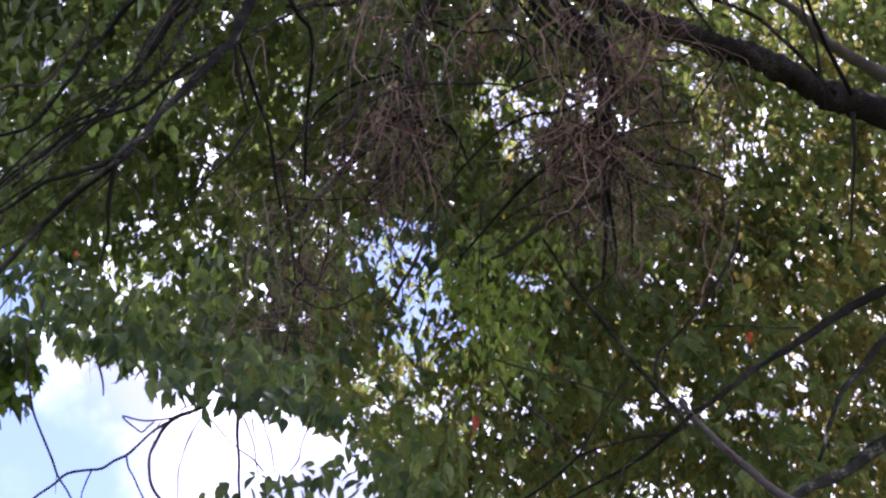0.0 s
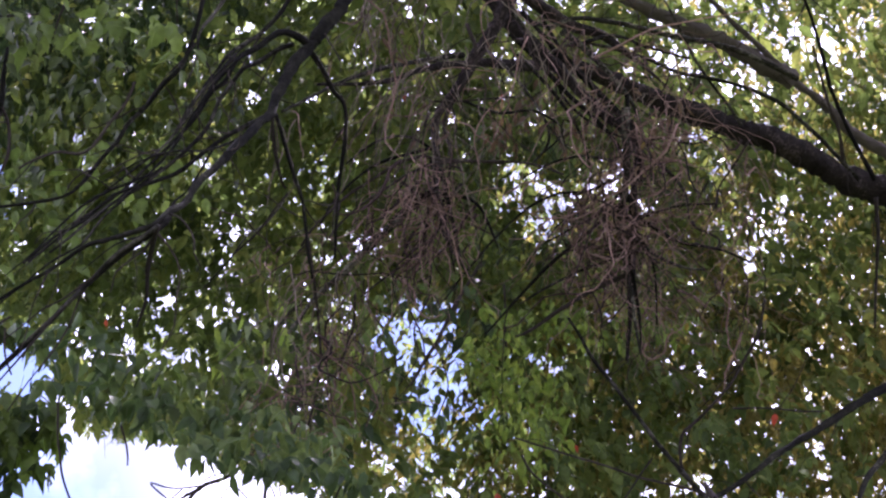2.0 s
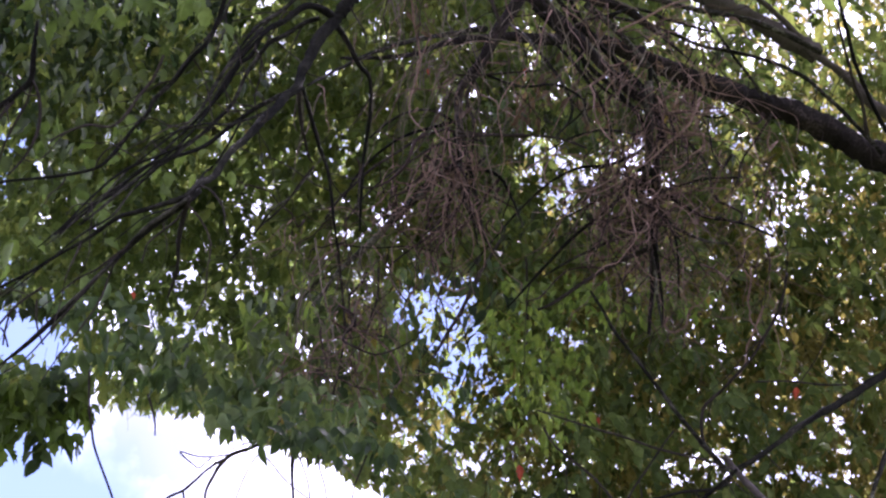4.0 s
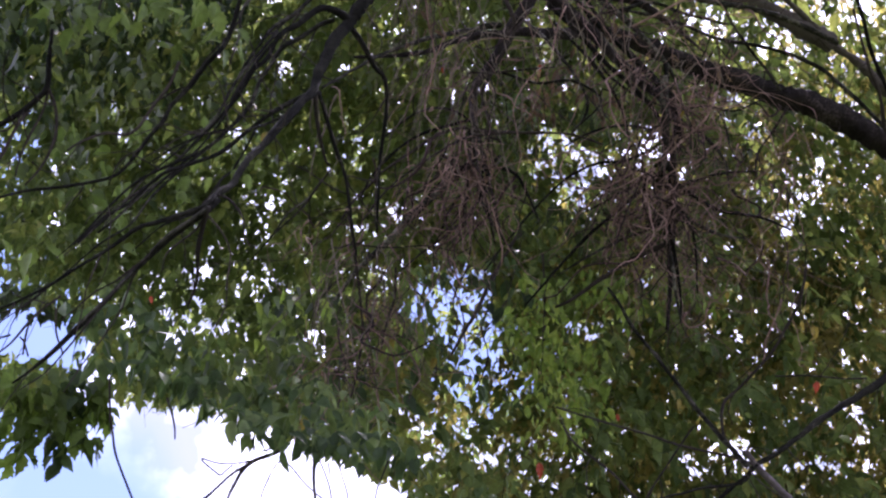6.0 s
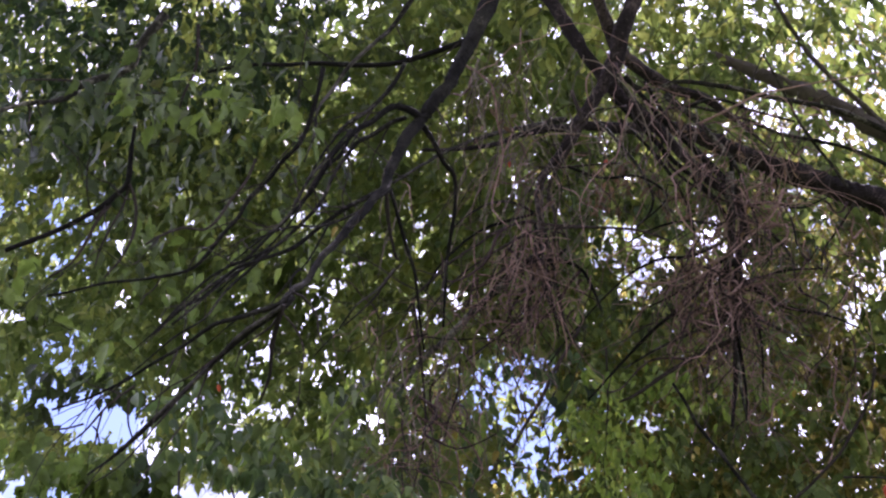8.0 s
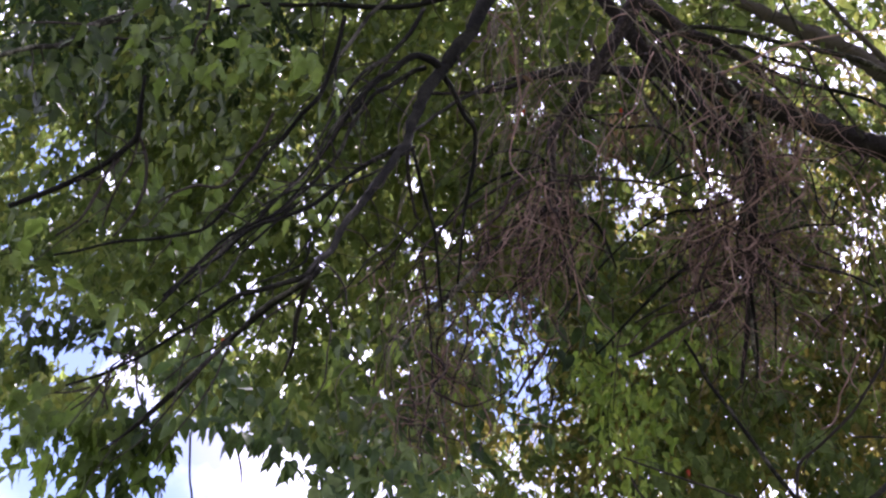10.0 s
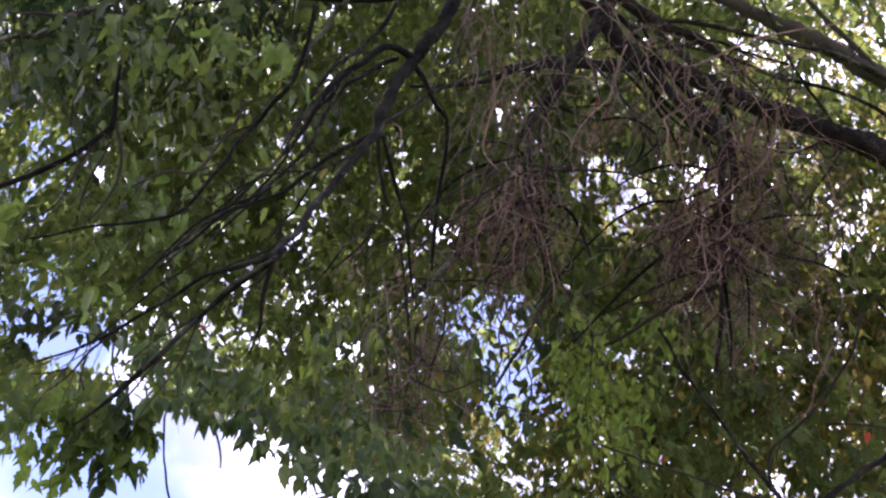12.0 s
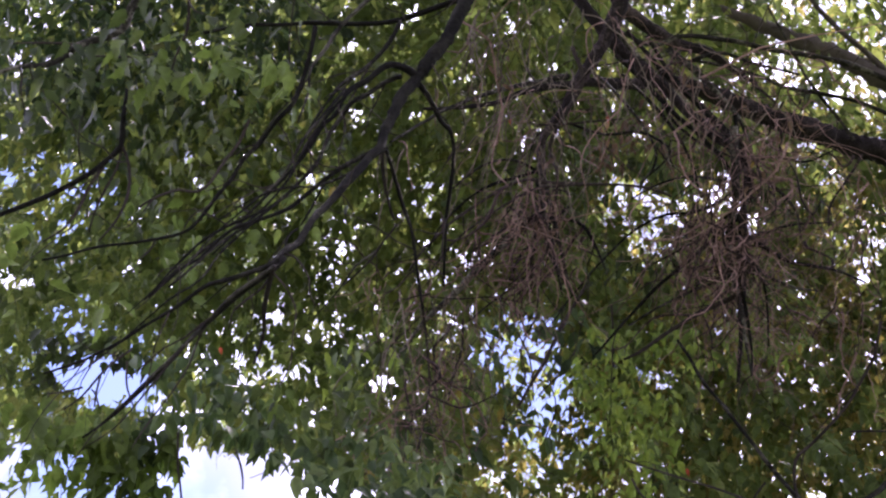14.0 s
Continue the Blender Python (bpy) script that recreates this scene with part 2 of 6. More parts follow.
def branch(tree, kind, radii, *points):
    """A bough, branch or twig of a tree: thick at one end, thin at the other, knotty."""
    length = sum((Vector(b) - Vector(a)).length for a, b in zip(points, points[1:]))
    steps = max(3, min(9, int(length / len(points) / 0.025)))
    line = spline(points, steps)
    n = len(line)
    thick = max(radii)
    wobble = np.array([noise.noise_vector(Vector(p) * 9.0) for p in line]) * min(0.006, thick * 0.35)
    line = line + wobble
    base = np.interp(np.linspace(0, 1, n), np.linspace(0, 1, len(radii)), radii)
    knots = np.array([1 + 0.16 * noise.noise(Vector(p) * 14.0) + 0.1 * noise.noise(Vector(p) * 37.0) for p in line])
    sides = 12 if thick > 0.03 else 8 if thick > 0.012 else 6
    r = np.repeat((base * knots)[:, None], sides, 1)
    if thick > 0.03:
        r = r * (1 + 0.1 * rng.standard_normal(r.shape))
    verts, faces = tube(line, r, sides)
    holder = tree
    if kind == "twig":
        # a twig belongs to the branch or limb that it starts nearest to
        grown = [(np.linalg.norm(q[2] - line[0], axis=1).min(), i) for i, q in enumerate(LINES) if q[0] is tree and q[1] in ("branch", "limb")]
        holder = LINES[min(grown)[1]][4] if grown else tree
    ob = mesh_object(kind, verts.tolist(), faces, BARK_TWIG if kind == "twig" else BARK if thick > 0.013 else BARK_THIN, holder)
    LINES.append((tree, kind, line, base, ob))
    return ob


def pale(ob):
    """A bough with lighter bark, skylight painted into its colour."""
    ob.data.materials[0] = PALE_SKYLIT
    return tagged(ob, "pale grey-brown bark with skylight painted in")


def brown(ob):
    """A bough with dark mauve-brown bark."""
    ob.data.materials[0] = BARK_BROWN
    return tagged(ob, "dark mauve-brown rough bark")


# leaf blades: midrib along +y, blade in x, folded a little along the rib, tip bent down
def blade(teeth, broad=1.0, even=False):
    """One leaf blade 1 long as vertices and faces."""
    if teeth:
        s = (0.0, 0.1, 0.2, 0.3, 0.42, 0.52, 0.66, 0.76, 0.9, 1.0)
        w = [broad * q for q in ((0.0, 0.17, 0.29, 0.3, 0.35, 0.3, 0.25, 0.17, 0.07, 0.0) if even else (0.0, 0.14, 0.27, 0.24, 0.33, 0.2, 0.22, 0.1, 0.045, 0.0))]
    else:
        s, w = (0.0, 0.22, 0.48, 0.76, 1.0), (0.0, 0.2 * broad, 0.24 * broad, 0.1 * broad, 0.0)
    verts, faces = [(0, 0, 0)], []
    for y, x in zip(s[1:-1], w[1:-1]):
        droop = -0.16 * y * y
        verts += [(-x, y, droop + x * 0.35), (0, y, droop), (x, y, droop + x * 0.35)]
    verts.append((0, 1, -0.16))
    n = len(s) - 2
    faces += [(0, 2, 1), (0, 3, 2)]
    for i in range(n - 1):
        a, b = 1 + 3 * i, 4 + 3 * i
        faces += [(a, a + 1, b + 1, b), (a + 1, a + 2, b + 2, b + 1)]
    a = 1 + 3 * (n - 1)
    faces += [(a, a + 1, len(verts) - 1), (a + 1, a + 2, len(verts) - 1)]
    return np.array(verts, float), faces


FAR_BLADE = (np.array(((0, 0, 0), (-0.22, 0.4, 0.08), (0, 0.5, -0.03), (0.22, 0.4, 0.08), (0, 1, -0.15))), [(0, 2, 1), (0, 3, 2), (1, 2, 4), (2, 3, 4)])


def unit(v):
    return v / (np.linalg.norm(v, axis=1)[:, None] + 1e-9)


def leaf_mesh(name, shape, places, ways, faces_up, sizes, mat, parent, label):
    """Very many leaves in one mesh: place of the stalk, direction of the rib, side that looks up, length."""
    y = unit(ways)
    x = unit(np.cross(y, faces_up))
    z = np.cross(x, y)
    v, f = shape
    verts = places[:, None, :] + sizes[:, None, None] * (v[None, :, 0:1] * x[:, None, :] + v[None, :, 1:2] * y[:, None, :] + v[None, :, 2:3] * z[:, None, :])
    flat = np.array([i for face in f for i in face])
    loops = (flat[None, :] + (np.arange(len(places)) * len(v))[:, None]).ravel()
    return big_mesh(name, verts.reshape(-1, 3), loops, np.tile([len(face) for face in f], len(places)), mat, parent, label)


def strands(name, lines, radii, mat, parent, label, sides=4):
    """Many thin twigs in one mesh."""
    verts, loops, sizes, start = [], [], [], 0
    for line, r in zip(lines, radii):
        v, f = tube(line, np.linspace(r, r * 0.45, len(line)), sides)
        verts.append(v)
        for face in f:
            loops.extend(i + start for i in face)
            sizes.append(len(face))
        start += len(v)
    return big_mesh(name, np.vstack(verts), np.array(loops), np.array(sizes), mat, parent, label)


# ---------------------------------------------------------------- ground
gv = [(-1500, -1500, 0), (1500, -1500, 0), (1500, 1500, 0), (-1500, 1500, 0)]
ground = mesh_object("ground", gv, [(0, 1, 2, 3)], SOIL, smooth=False)
tagged(ground, "grassy open ground with patches of bare soil", "ground", kind="structure")


# ---------------------------------------------------------------- trees: trunk, limbs, branches
def tree(x, y, label):
    base = new("broadleaf_tree")
    base.location = (x, y, 0)
    bpy.context.view_layer.update()
    return tagged(base, label, "tree", "broadleaf trees")


tree_a = tree(4.9, 6.6, "tall broadleaf tree with dark limbs, dead twigs and drooping green leaves")
tree_b = tree(5.6, 9.4, "broadleaf tree with olive-green small leaves behind bare dark branches")
tree_c = tree(-7.4, 9.6, "broadleaf tree with dense green crown against cloudy sky")
branch(tree_a, "trunk", (0.26, 0.2, 0.12), (4.9, 6.6, -0.1), (4.85, 6.6, 1.5), (4.7, 6.55, 3.2), (4.55, 6.6, 5.0), (4.6, 6.8, 7.0), (4.5, 7.0, 9.0))
branch(tree_b, "trunk", (0.22, 0.17, 0.08), (5.6, 9.4, -0.1), (5.5, 9.4, 2.0), (5.2, 9.3, 4.5), (4.8, 9.2, 7.0), (4.6, 9.2, 9.5))
branch(tree_c, "trunk", (0.24, 0.18, 0.1, 0.02), (-7.4, 9.6, -0.1), (-7.35, 9.6, 1.5), (-7.1, 9.6, 3.5), (-6.9, 9.7, 6.5), (-7.2, 9.9, 9.5), (-7.3, 10.0, 11.0))
branch(tree_c, "limb", (0.12, 0.08, 0.03), (-6.92, 9.68, 6.0), (-5.6, 9.8, 7.4), (-3.8, 10.0, 9.0), (-2.0, 10.0, 9.8), (-0.4, 10.0, 10.2))
branch(tree_a, "limb", (0.11, 0.08, 0.045, 0.02, 0.004), (4.55, 6.6, 5.0), (3.4, 5.2, 5.7), (2.0, 4.0, 5.75), (0.9, 3.3, 5.6), (-0.1, 2.9, 5.35), (-1.2, 2.6, 5.1), (-2.3, 2.4, 4.9))
branch(tree_a, "branch", (0.0310, 0.0270, 0.0225, 0.0180, 0.0122, 0.0098, 0.0078, 0.0066, 0.0042, 0.0030, 0.0021), (-0.16, 2.85, 5.35), (-0.24, 2.83, 5.05), (-0.30, 2.77, 4.76), (-0.34, 2.73, 4.53), (-0.37, 2.72, 4.42), (-0.41, 2.70, 4.27), (-0.45, 2.68, 4.16), (-0.48, 2.67, 4.09), (-0.51, 2.64, 3.99), (-0.53, 2.61, 3.89), (-0.54, 2.58, 3.81), (-0.54, 2.55, 3.73), (-0.56, 2.47, 3.61), (-0.58, 2.37, 3.46), (-0.60, 2.31, 3.36), (-0.62, 2.25, 3.26), (-0.63, 2.19, 3.16), (-0.64, 2.14, 3.10), (-0.65, 2.09, 3.03), (-0.69, 2.09, 3.01), (-0.74, 2.09, 2.99), (-0.79, 2.09, 2.97), (-0.85, 2.10, 2.92), (-0.91, 2.10, 2.87), (-0.96, 2.10, 2.83), (-1.02, 2.10, 2.79), (-1.08, 2.09, 2.76))
branch(tree_a, "branch", (0.0068, 0.0062, 0.0052, 0.0040, 0.0025), (-0.63, 2.11, 3.06), (-0.65, 2.10, 3.02), (-0.72, 2.13, 2.98), (-0.78, 2.16, 2.94), (-0.83, 2.19, 2.90), (-0.89, 2.23, 2.85), (-0.95, 2.26, 2.80), (-1.00, 2.28, 2.76), (-1.06, 2.30, 2.72))
branch(tree_a, "branch", (0.0047, 0.0045, 0.0043, 0.0031, 0.0019), (-0.64, 2.08, 3.02), (-0.68, 2.10, 3.00), (-0.74, 2.13, 2.97), (-0.80, 2.17, 2.92), (-0.85, 2.20, 2.88), (-0.92, 2.24, 2.83), (-0.98, 2.27, 2.78), (-1.03, 2.27, 2.72))
branch(tree_a, "twig", (0.0053, 0.0054, 0.0055, 0.0040, 0.0025), (-0.64, 2.08, 3.02), (-0.66, 2.13, 3.00), (-0.68, 2.19, 2.98), (-0.69, 2.25, 2.95), (-0.72, 2.32, 2.92))
branch(tree_a, "branch", (0.0125, 0.0085, 0.0058, 0.0042, 0.0029), (-0.48, 2.67, 4.08), (-0.51, 2.63, 4.08), (-0.55, 2.60, 4.07), (-0.58, 2.59, 4.04), (-0.61, 2.58, 3.99), (-0.65, 2.57, 3.95), (-0.67, 2.57, 3.91), (-0.69, 2.58, 3.86), (-0.72, 2.58, 3.82), (-0.75, 2.59, 3.75), (-0.79, 2.60, 3.69), (-0.83, 2.60, 3.62), (-0.87, 2.60, 3.56), (-0.92, 2.59, 3.48), (-0.97, 2.58, 3.41), (-1.04, 2.57, 3.32), (-1.09, 2.55, 3.23))
branch(tree_a, "branch", (0.0084, 0.0069, 0.0059, 0.0048, 0.0030), (-0.53, 2.66, 4.08), (-0.57, 2.65, 4.05), (-0.62, 2.65, 4.00), (-0.66, 2.64, 3.96), (-0.69, 2.65, 3.91), (-0.72, 2.66, 3.85), (-0.74, 2.67, 3.77), (-0.78, 2.67, 3.70), (-0.83, 2.66, 3.62), (-0.89, 2.65, 3.54), (-0.95, 2.63, 3.47), (-1.01, 2.61, 3.37), (-1.06, 2.59, 3.29))
branch(tree_a, "branch", (0.0085, 0.0071, 0.0055, 0.0039, 0.0028), (-0.54, 2.56, 3.73), (-0.60, 2.55, 3.68), (-0.65, 2.54, 3.63), (-0.71, 2.54, 3.57), (-0.76, 2.53, 3.50), (-0.82, 2.51, 3.45), (-0.89, 2.48, 3.39), (-0.95, 2.47, 3.30), (-1.00, 2.45, 3.24), (-1.05, 2.43, 3.15))
branch(tree_a, "branch", (0.0055, 0.0046, 0.0037, 0.0029, 0.0020), (-0.63, 2.53, 3.92), (-0.69, 2.53, 3.83), (-0.74, 2.53, 3.71), (-0.77, 2.53, 3.61), (-0.82, 2.52, 3.50), (-0.88, 2.50, 3.40), (-0.92, 2.47, 3.31))
branch(tree_a, "branch", (0.0068, 0.0059, 0.0051, 0.0043, 0.0029), (-0.70, 2.28, 3.91), (-0.71, 2.31, 3.84), (-0.73, 2.35, 3.78), (-0.75, 2.37, 3.72), (-0.79, 2.38, 3.67), (-0.83, 2.40, 3.61), (-0.87, 2.41, 3.56), (-0.89, 2.42, 3.51), (-0.92, 2.43, 3.47), (-0.96, 2.44, 3.40), (-0.99, 2.44, 3.36), (-1.04, 2.44, 3.34), (-1.11, 2.42, 3.31), (-1.19, 2.41, 3.29), (-1.26, 2.39, 3.25), (-1.31, 2.38, 3.23))
branch(tree_a, "twig", (0.0044, 0.0040, 0.0036, 0.0032, 0.0028), (-0.85, 2.34, 3.64), (-0.87, 2.36, 3.58), (-0.90, 2.37, 3.53), (-0.93, 2.38, 3.47), (-0.96, 2.38, 3.44), (-1.00, 2.36, 3.43), (-1.03, 2.35, 3.41), (-1.06, 2.34, 3.38), (-1.08, 2.34, 3.36))
branch(tree_a, "twig", (0.0018, 0.0018, 0.0018, 0.0018, 0.0018), (-0.67, 1.97, 3.73), (-0.69, 2.05, 3.65), (-0.69, 2.09, 3.60))
branch(tree_a, "branch", (0.0092, 0.0081, 0.0069, 0.0057, 0.0045), (-0.48, 2.68, 4.07), (-0.45, 2.74, 4.06), (-0.42, 2.81, 4.03), (-0.39, 2.86, 4.02), (-0.39, 2.95, 3.96), (-0.41, 3.05, 3.89), (-0.42, 3.14, 3.82), (-0.43, 3.26, 3.73))
branch(tree_a, "branch", (0.0054, 0.0060, 0.0058, 0.0049, 0.0032), (-0.53, 2.57, 3.73), (-0.51, 2.63, 3.68), (-0.49, 2.69, 3.63), (-0.47, 2.74, 3.59), (-0.46, 2.79, 3.55), (-0.45, 2.85, 3.48), (-0.44, 2.91, 3.43))
branch(tree_a, "twig", (0.0062, 0.0058, 0.0054, 0.0043, 0.0031), (-0.54, 2.56, 3.73), (-0.54, 2.61, 3.69), (-0.53, 2.67, 3.64), (-0.52, 2.71, 3.61), (-0.51, 2.72, 3.60))
branch(tree_a, "twig", (0.0032, 0.0032, 0.0033, 0.0029, 0.0025), (-0.52, 2.81, 3.65), (-0.56, 2.85, 3.62), (-0.60, 2.90, 3.59), (-0.65, 2.94, 3.56), (-0.69, 2.97, 3.54))
branch(tree_a, "branch", (0.0043, 0.0057, 0.0074, 0.0101, 0.0133), (-0.58, 2.88, 4.01), (-0.54, 3.07, 4.23), (-0.45, 3.25, 4.47), (-0.32, 3.43, 4.70), (-0.20, 3.62, 4.91), (-0.05, 3.81, 5.12))
branch(tree_a, "branch", (0.0038, 0.0076, 0.0081, 0.0070, 0.0059), (-1.17, 2.29, 3.70), (-1.17, 2.31, 3.63), (-1.17, 2.34, 3.56), (-1.20, 2.35, 3.52), (-1.23, 2.35, 3.48), (-1.29, 2.35, 3.43), (-1.35, 2.34, 3.38), (-1.42, 2.32, 3.32))
branch(tree_a, "twig", (0.0045, 0.0044, 0.0044, 0.0033, 0.0022), (-1.17, 2.34, 3.56), (-1.15, 2.36, 3.52), (-1.14, 2.38, 3.47), (-1.14, 2.39, 3.42), (-1.16, 2.40, 3.36), (-1.19, 2.40, 3.30))
branch(tree_a, "twig", (0.0052, 0.0048, 0.0044, 0.0033, 0.0022), (-1.21, 2.36, 3.50), (-1.23, 2.36, 3.45), (-1.25, 2.37, 3.38), (-1.27, 2.37, 3.32), (-1.31, 2.36, 3.27))
branch(tree_a, "twig", (0.0037, 0.0037, 0.0037, 0.0029, 0.0022), (-1.17, 2.35, 3.55), (-1.18, 2.37, 3.50), (-1.20, 2.38, 3.44), (-1.22, 2.40, 3.39), (-1.23, 2.42, 3.34))
branch(tree_a, "branch", (0.0138, 0.0120, 0.0095, 0.0072, 0.0054), (-1.18, 2.30, 4.14), (-1.25, 2.34, 4.04), (-1.27, 2.35, 3.97), (-1.36, 2.33, 3.90), (-1.38, 2.32, 3.85), (-1.42, 2.30, 3.80), (-1.47, 2.27, 3.76), (-1.56, 2.24, 3.69))
branch(tree_a, "twig", (0.0034, 0.0030, 0.0027, 0.0023, 0.0020), (-1.35, 2.32, 3.89), (-1.41, 2.26, 3.84), (-1.48, 2.20, 3.78))
branch(tree_a, "twig", (0.0034, 0.0031, 0.0027, 0.0024, 0.0020), (-1.34, 2.34, 3.87), (-1.24, 2.37, 3.89), (-1.16, 2.39, 3.92))
branch(tree_a, "branch", (0.0121, 0.0102, 0.0082, 0.0065, 0.0055), (-0.36, 2.88, 4.65), (-0.45, 2.91, 4.63), (-0.61, 2.94, 4.59), (-0.72, 2.95, 4.58), (-0.88, 2.94, 4.58), (-1.03, 2.93, 4.56), (-1.14, 2.92, 4.55), (-1.27, 2.92, 4.52))
branch(tree_a, "branch", (0.0067, 0.0060, 0.0053, 0.0040, 0.0026), (-0.44, 2.25, 4.25), (-0.53, 2.32, 4.12), (-0.58, 2.33, 4.06), (-0.65, 2.35, 3.98), (-0.69, 2.37, 3.91), (-0.72, 2.37, 3.84), (-0.72, 2.39, 3.77), (-0.74, 2.41, 3.69))
branch(tree_a, "branch", (0.0082, 0.0070, 0.0059, 0.0044, 0.0028), (-0.56, 2.72, 4.36), (-0.59, 2.72, 4.27), (-0.65, 2.72, 4.17), (-0.71, 2.70, 4.09), (-0.74, 2.68, 4.00), (-0.78, 2.66, 3.87), (-0.82, 2.66, 3.74))
branch(tree_a, "twig", (0.0053, 0.0046, 0.0040, 0.0033, 0.0026), (-1.04, 2.21, 4.00), (-1.05, 2.29, 3.92), (-1.08, 2.33, 3.86), (-1.10, 2.37, 3.81))
brown(branch(tree_a, "branch", (0.0358, 0.0326, 0.0242, 0.0160, 0.0106), (0.43, 3.35, 5.96), (0.32, 3.39, 5.68), (0.24, 3.37, 5.43), (0.18, 3.40, 5.28), (0.14, 3.49, 5.16), (0.09, 3.55, 5.06), (0.04, 3.60, 4.99), (-0.01, 3.64, 4.93), (-0.04, 3.67, 4.86), (-0.09, 3.71, 4.80), (-0.14, 3.74, 4.74), (-0.15, 3.78, 4.67), (-0.14, 3.83, 4.58), (-0.15, 3.88, 4.48), (-0.17, 3.92, 4.38)))
branch(tree_a, "branch", (0.0117, 0.0140, 0.0117, 0.0058), (0.10, 3.60, 5.23), (0.22, 3.69, 5.13), (0.34, 3.77, 5.04), (0.47, 3.85, 4.93), (0.59, 3.91, 4.83), (0.66, 3.96, 4.76), (0.67, 4.01, 4.69))
branch(tree_a, "branch", (0.0094, 0.0118, 0.0106, 0.0059), (0.19, 3.66, 5.23), (0.31, 3.75, 5.13), (0.44, 3.83, 5.03), (0.56, 3.90, 4.93), (0.65, 3.95, 4.85), (0.70, 4.01, 4.77), (0.69, 4.09, 4.67))
branch(tree_a, "branch", (0.0093, 0.0104, 0.0093, 0.0046), (0.14, 3.66, 5.10), (0.24, 3.72, 5.03), (0.36, 3.80, 4.93), (0.49, 3.86, 4.83), (0.58, 3.92, 4.75), (0.62, 3.98, 4.66), (0.63, 4.06, 4.56))
branch(tree_a, "branch", (0.0083, 0.0095, 0.0083, 0.0048), (0.27, 3.71, 5.25), (0.38, 3.82, 5.13), (0.50, 3.89, 5.03), (0.61, 3.95, 4.94), (0.70, 4.00, 4.86), (0.75, 4.05, 4.78))
branch(tree_a, "branch", (0.0069, 0.0081, 0.0046), (0.17, 3.71, 5.04), (0.27, 3.77, 4.96), (0.38, 3.85, 4.86), (0.45, 3.93, 4.76), (0.48, 4.00, 4.66))
branch(tree_a, "branch", (0.0068, 0.0068, 0.0045), (0.02, 3.62, 5.00), (0.13, 3.68, 4.93), (0.24, 3.76, 4.83), (0.30, 3.82, 4.74), (0.29, 3.87, 4.68), (0.24, 3.91, 4.64))
branch(tree_a, "branch", (0.0075, 0.0091, 0.0108, 0.0121, 0.0135), (0.04, 3.64, 5.31), (0.19, 3.76, 5.31), (0.31, 3.86, 5.34), (0.44, 3.90, 5.43), (0.64, 3.97, 5.47), (0.87, 4.05, 5.48), (1.01, 4.12, 5.52), (1.22, 4.19, 5.52), (1.49, 4.30, 5.46))
branch(tree_a, "twig", (0.0055, 0.0063, 0.0065, 0.0059, 0.0042), (0.12, 3.80, 4.55), (-0.01, 3.78, 4.54), (-0.13, 3.75, 4.52), (-0.20, 3.73, 4.52), (-0.29, 3.73, 4.48), (-0.37, 3.74, 4.42), (-0.47, 3.75, 4.34), (-0.54, 3.77, 4.27), (-0.59, 3.78, 4.21), (-0.63, 3.80, 4.14))
branch(tree_a, "twig", (0.0046, 0.0043, 0.0041, 0.0039, 0.0037), (-0.16, 3.56, 4.65), (-0.07, 3.56, 4.65), (0.08, 3.55, 4.66), (0.16, 3.54, 4.66))
brown(branch(tree_a, "branch", (0.0304, 0.0257, 0.0187, 0.0163, 0.0070), (-0.40, 3.43, 6.03), (-0.23, 3.50, 5.72), (-0.08, 3.52, 5.45), (0.03, 3.57, 5.26), (0.17, 3.68, 5.14), (0.31, 3.76, 5.05), (0.42, 3.83, 4.96), (0.54, 3.89, 4.87), (0.63, 3.92, 4.81), (0.68, 3.97, 4.74), (0.66, 4.05, 4.64), (0.66, 4.13, 4.53), (0.66, 4.21, 4.41), (0.66, 4.28, 4.30), (0.65, 4.37, 4.16), (0.64, 4.44, 4.04)))
branch(tree_a, "twig", (0.0103, 0.0097, 0.0091, 0.0073, 0.0056), (0.63, 4.18, 4.29), (0.48, 4.20, 4.22), (0.36, 4.23, 4.15), (0.25, 4.25, 4.07), (0.18, 4.26, 4.04))
branch(tree_a, "branch", (0.0055, 0.0064, 0.0074, 0.0079, 0.0084), (0.82, 3.94, 5.65), (0.92, 4.07, 5.54), (1.02, 4.19, 5.42), (1.16, 4.30, 5.28), (1.22, 4.36, 5.23))
branch(tree_a, "branch", (0.0072, 0.0082, 0.0091, 0.0101, 0.0112), (1.38, 3.76, 5.52), (1.49, 3.96, 5.35), (1.56, 4.11, 5.23), (1.65, 4.24, 5.12), (1.78, 4.39, 4.95))
branch(tree_a, "twig", (0.0054, 0.0063, 0.0072, 0.0081, 0.0090), (1.45, 3.93, 5.32), (1.54, 4.12, 5.17), (1.61, 4.24, 5.11), (1.65, 4.37, 5.04))
pale(branch(tree_a, "limb", (0.0088, 0.0134, 0.0209, 0.0340, 0.0466), (0.84, 4.37, 7.02), (1.08, 4.67, 6.78), (1.31, 4.90, 6.56), (1.58, 5.06, 6.38), (1.77, 5.18, 6.25), (1.94, 5.26, 6.16), (2.10, 5.36, 6.04), (2.32, 5.42, 5.93), (2.70, 5.48, 5.68), (3.14, 5.55, 5.33)))
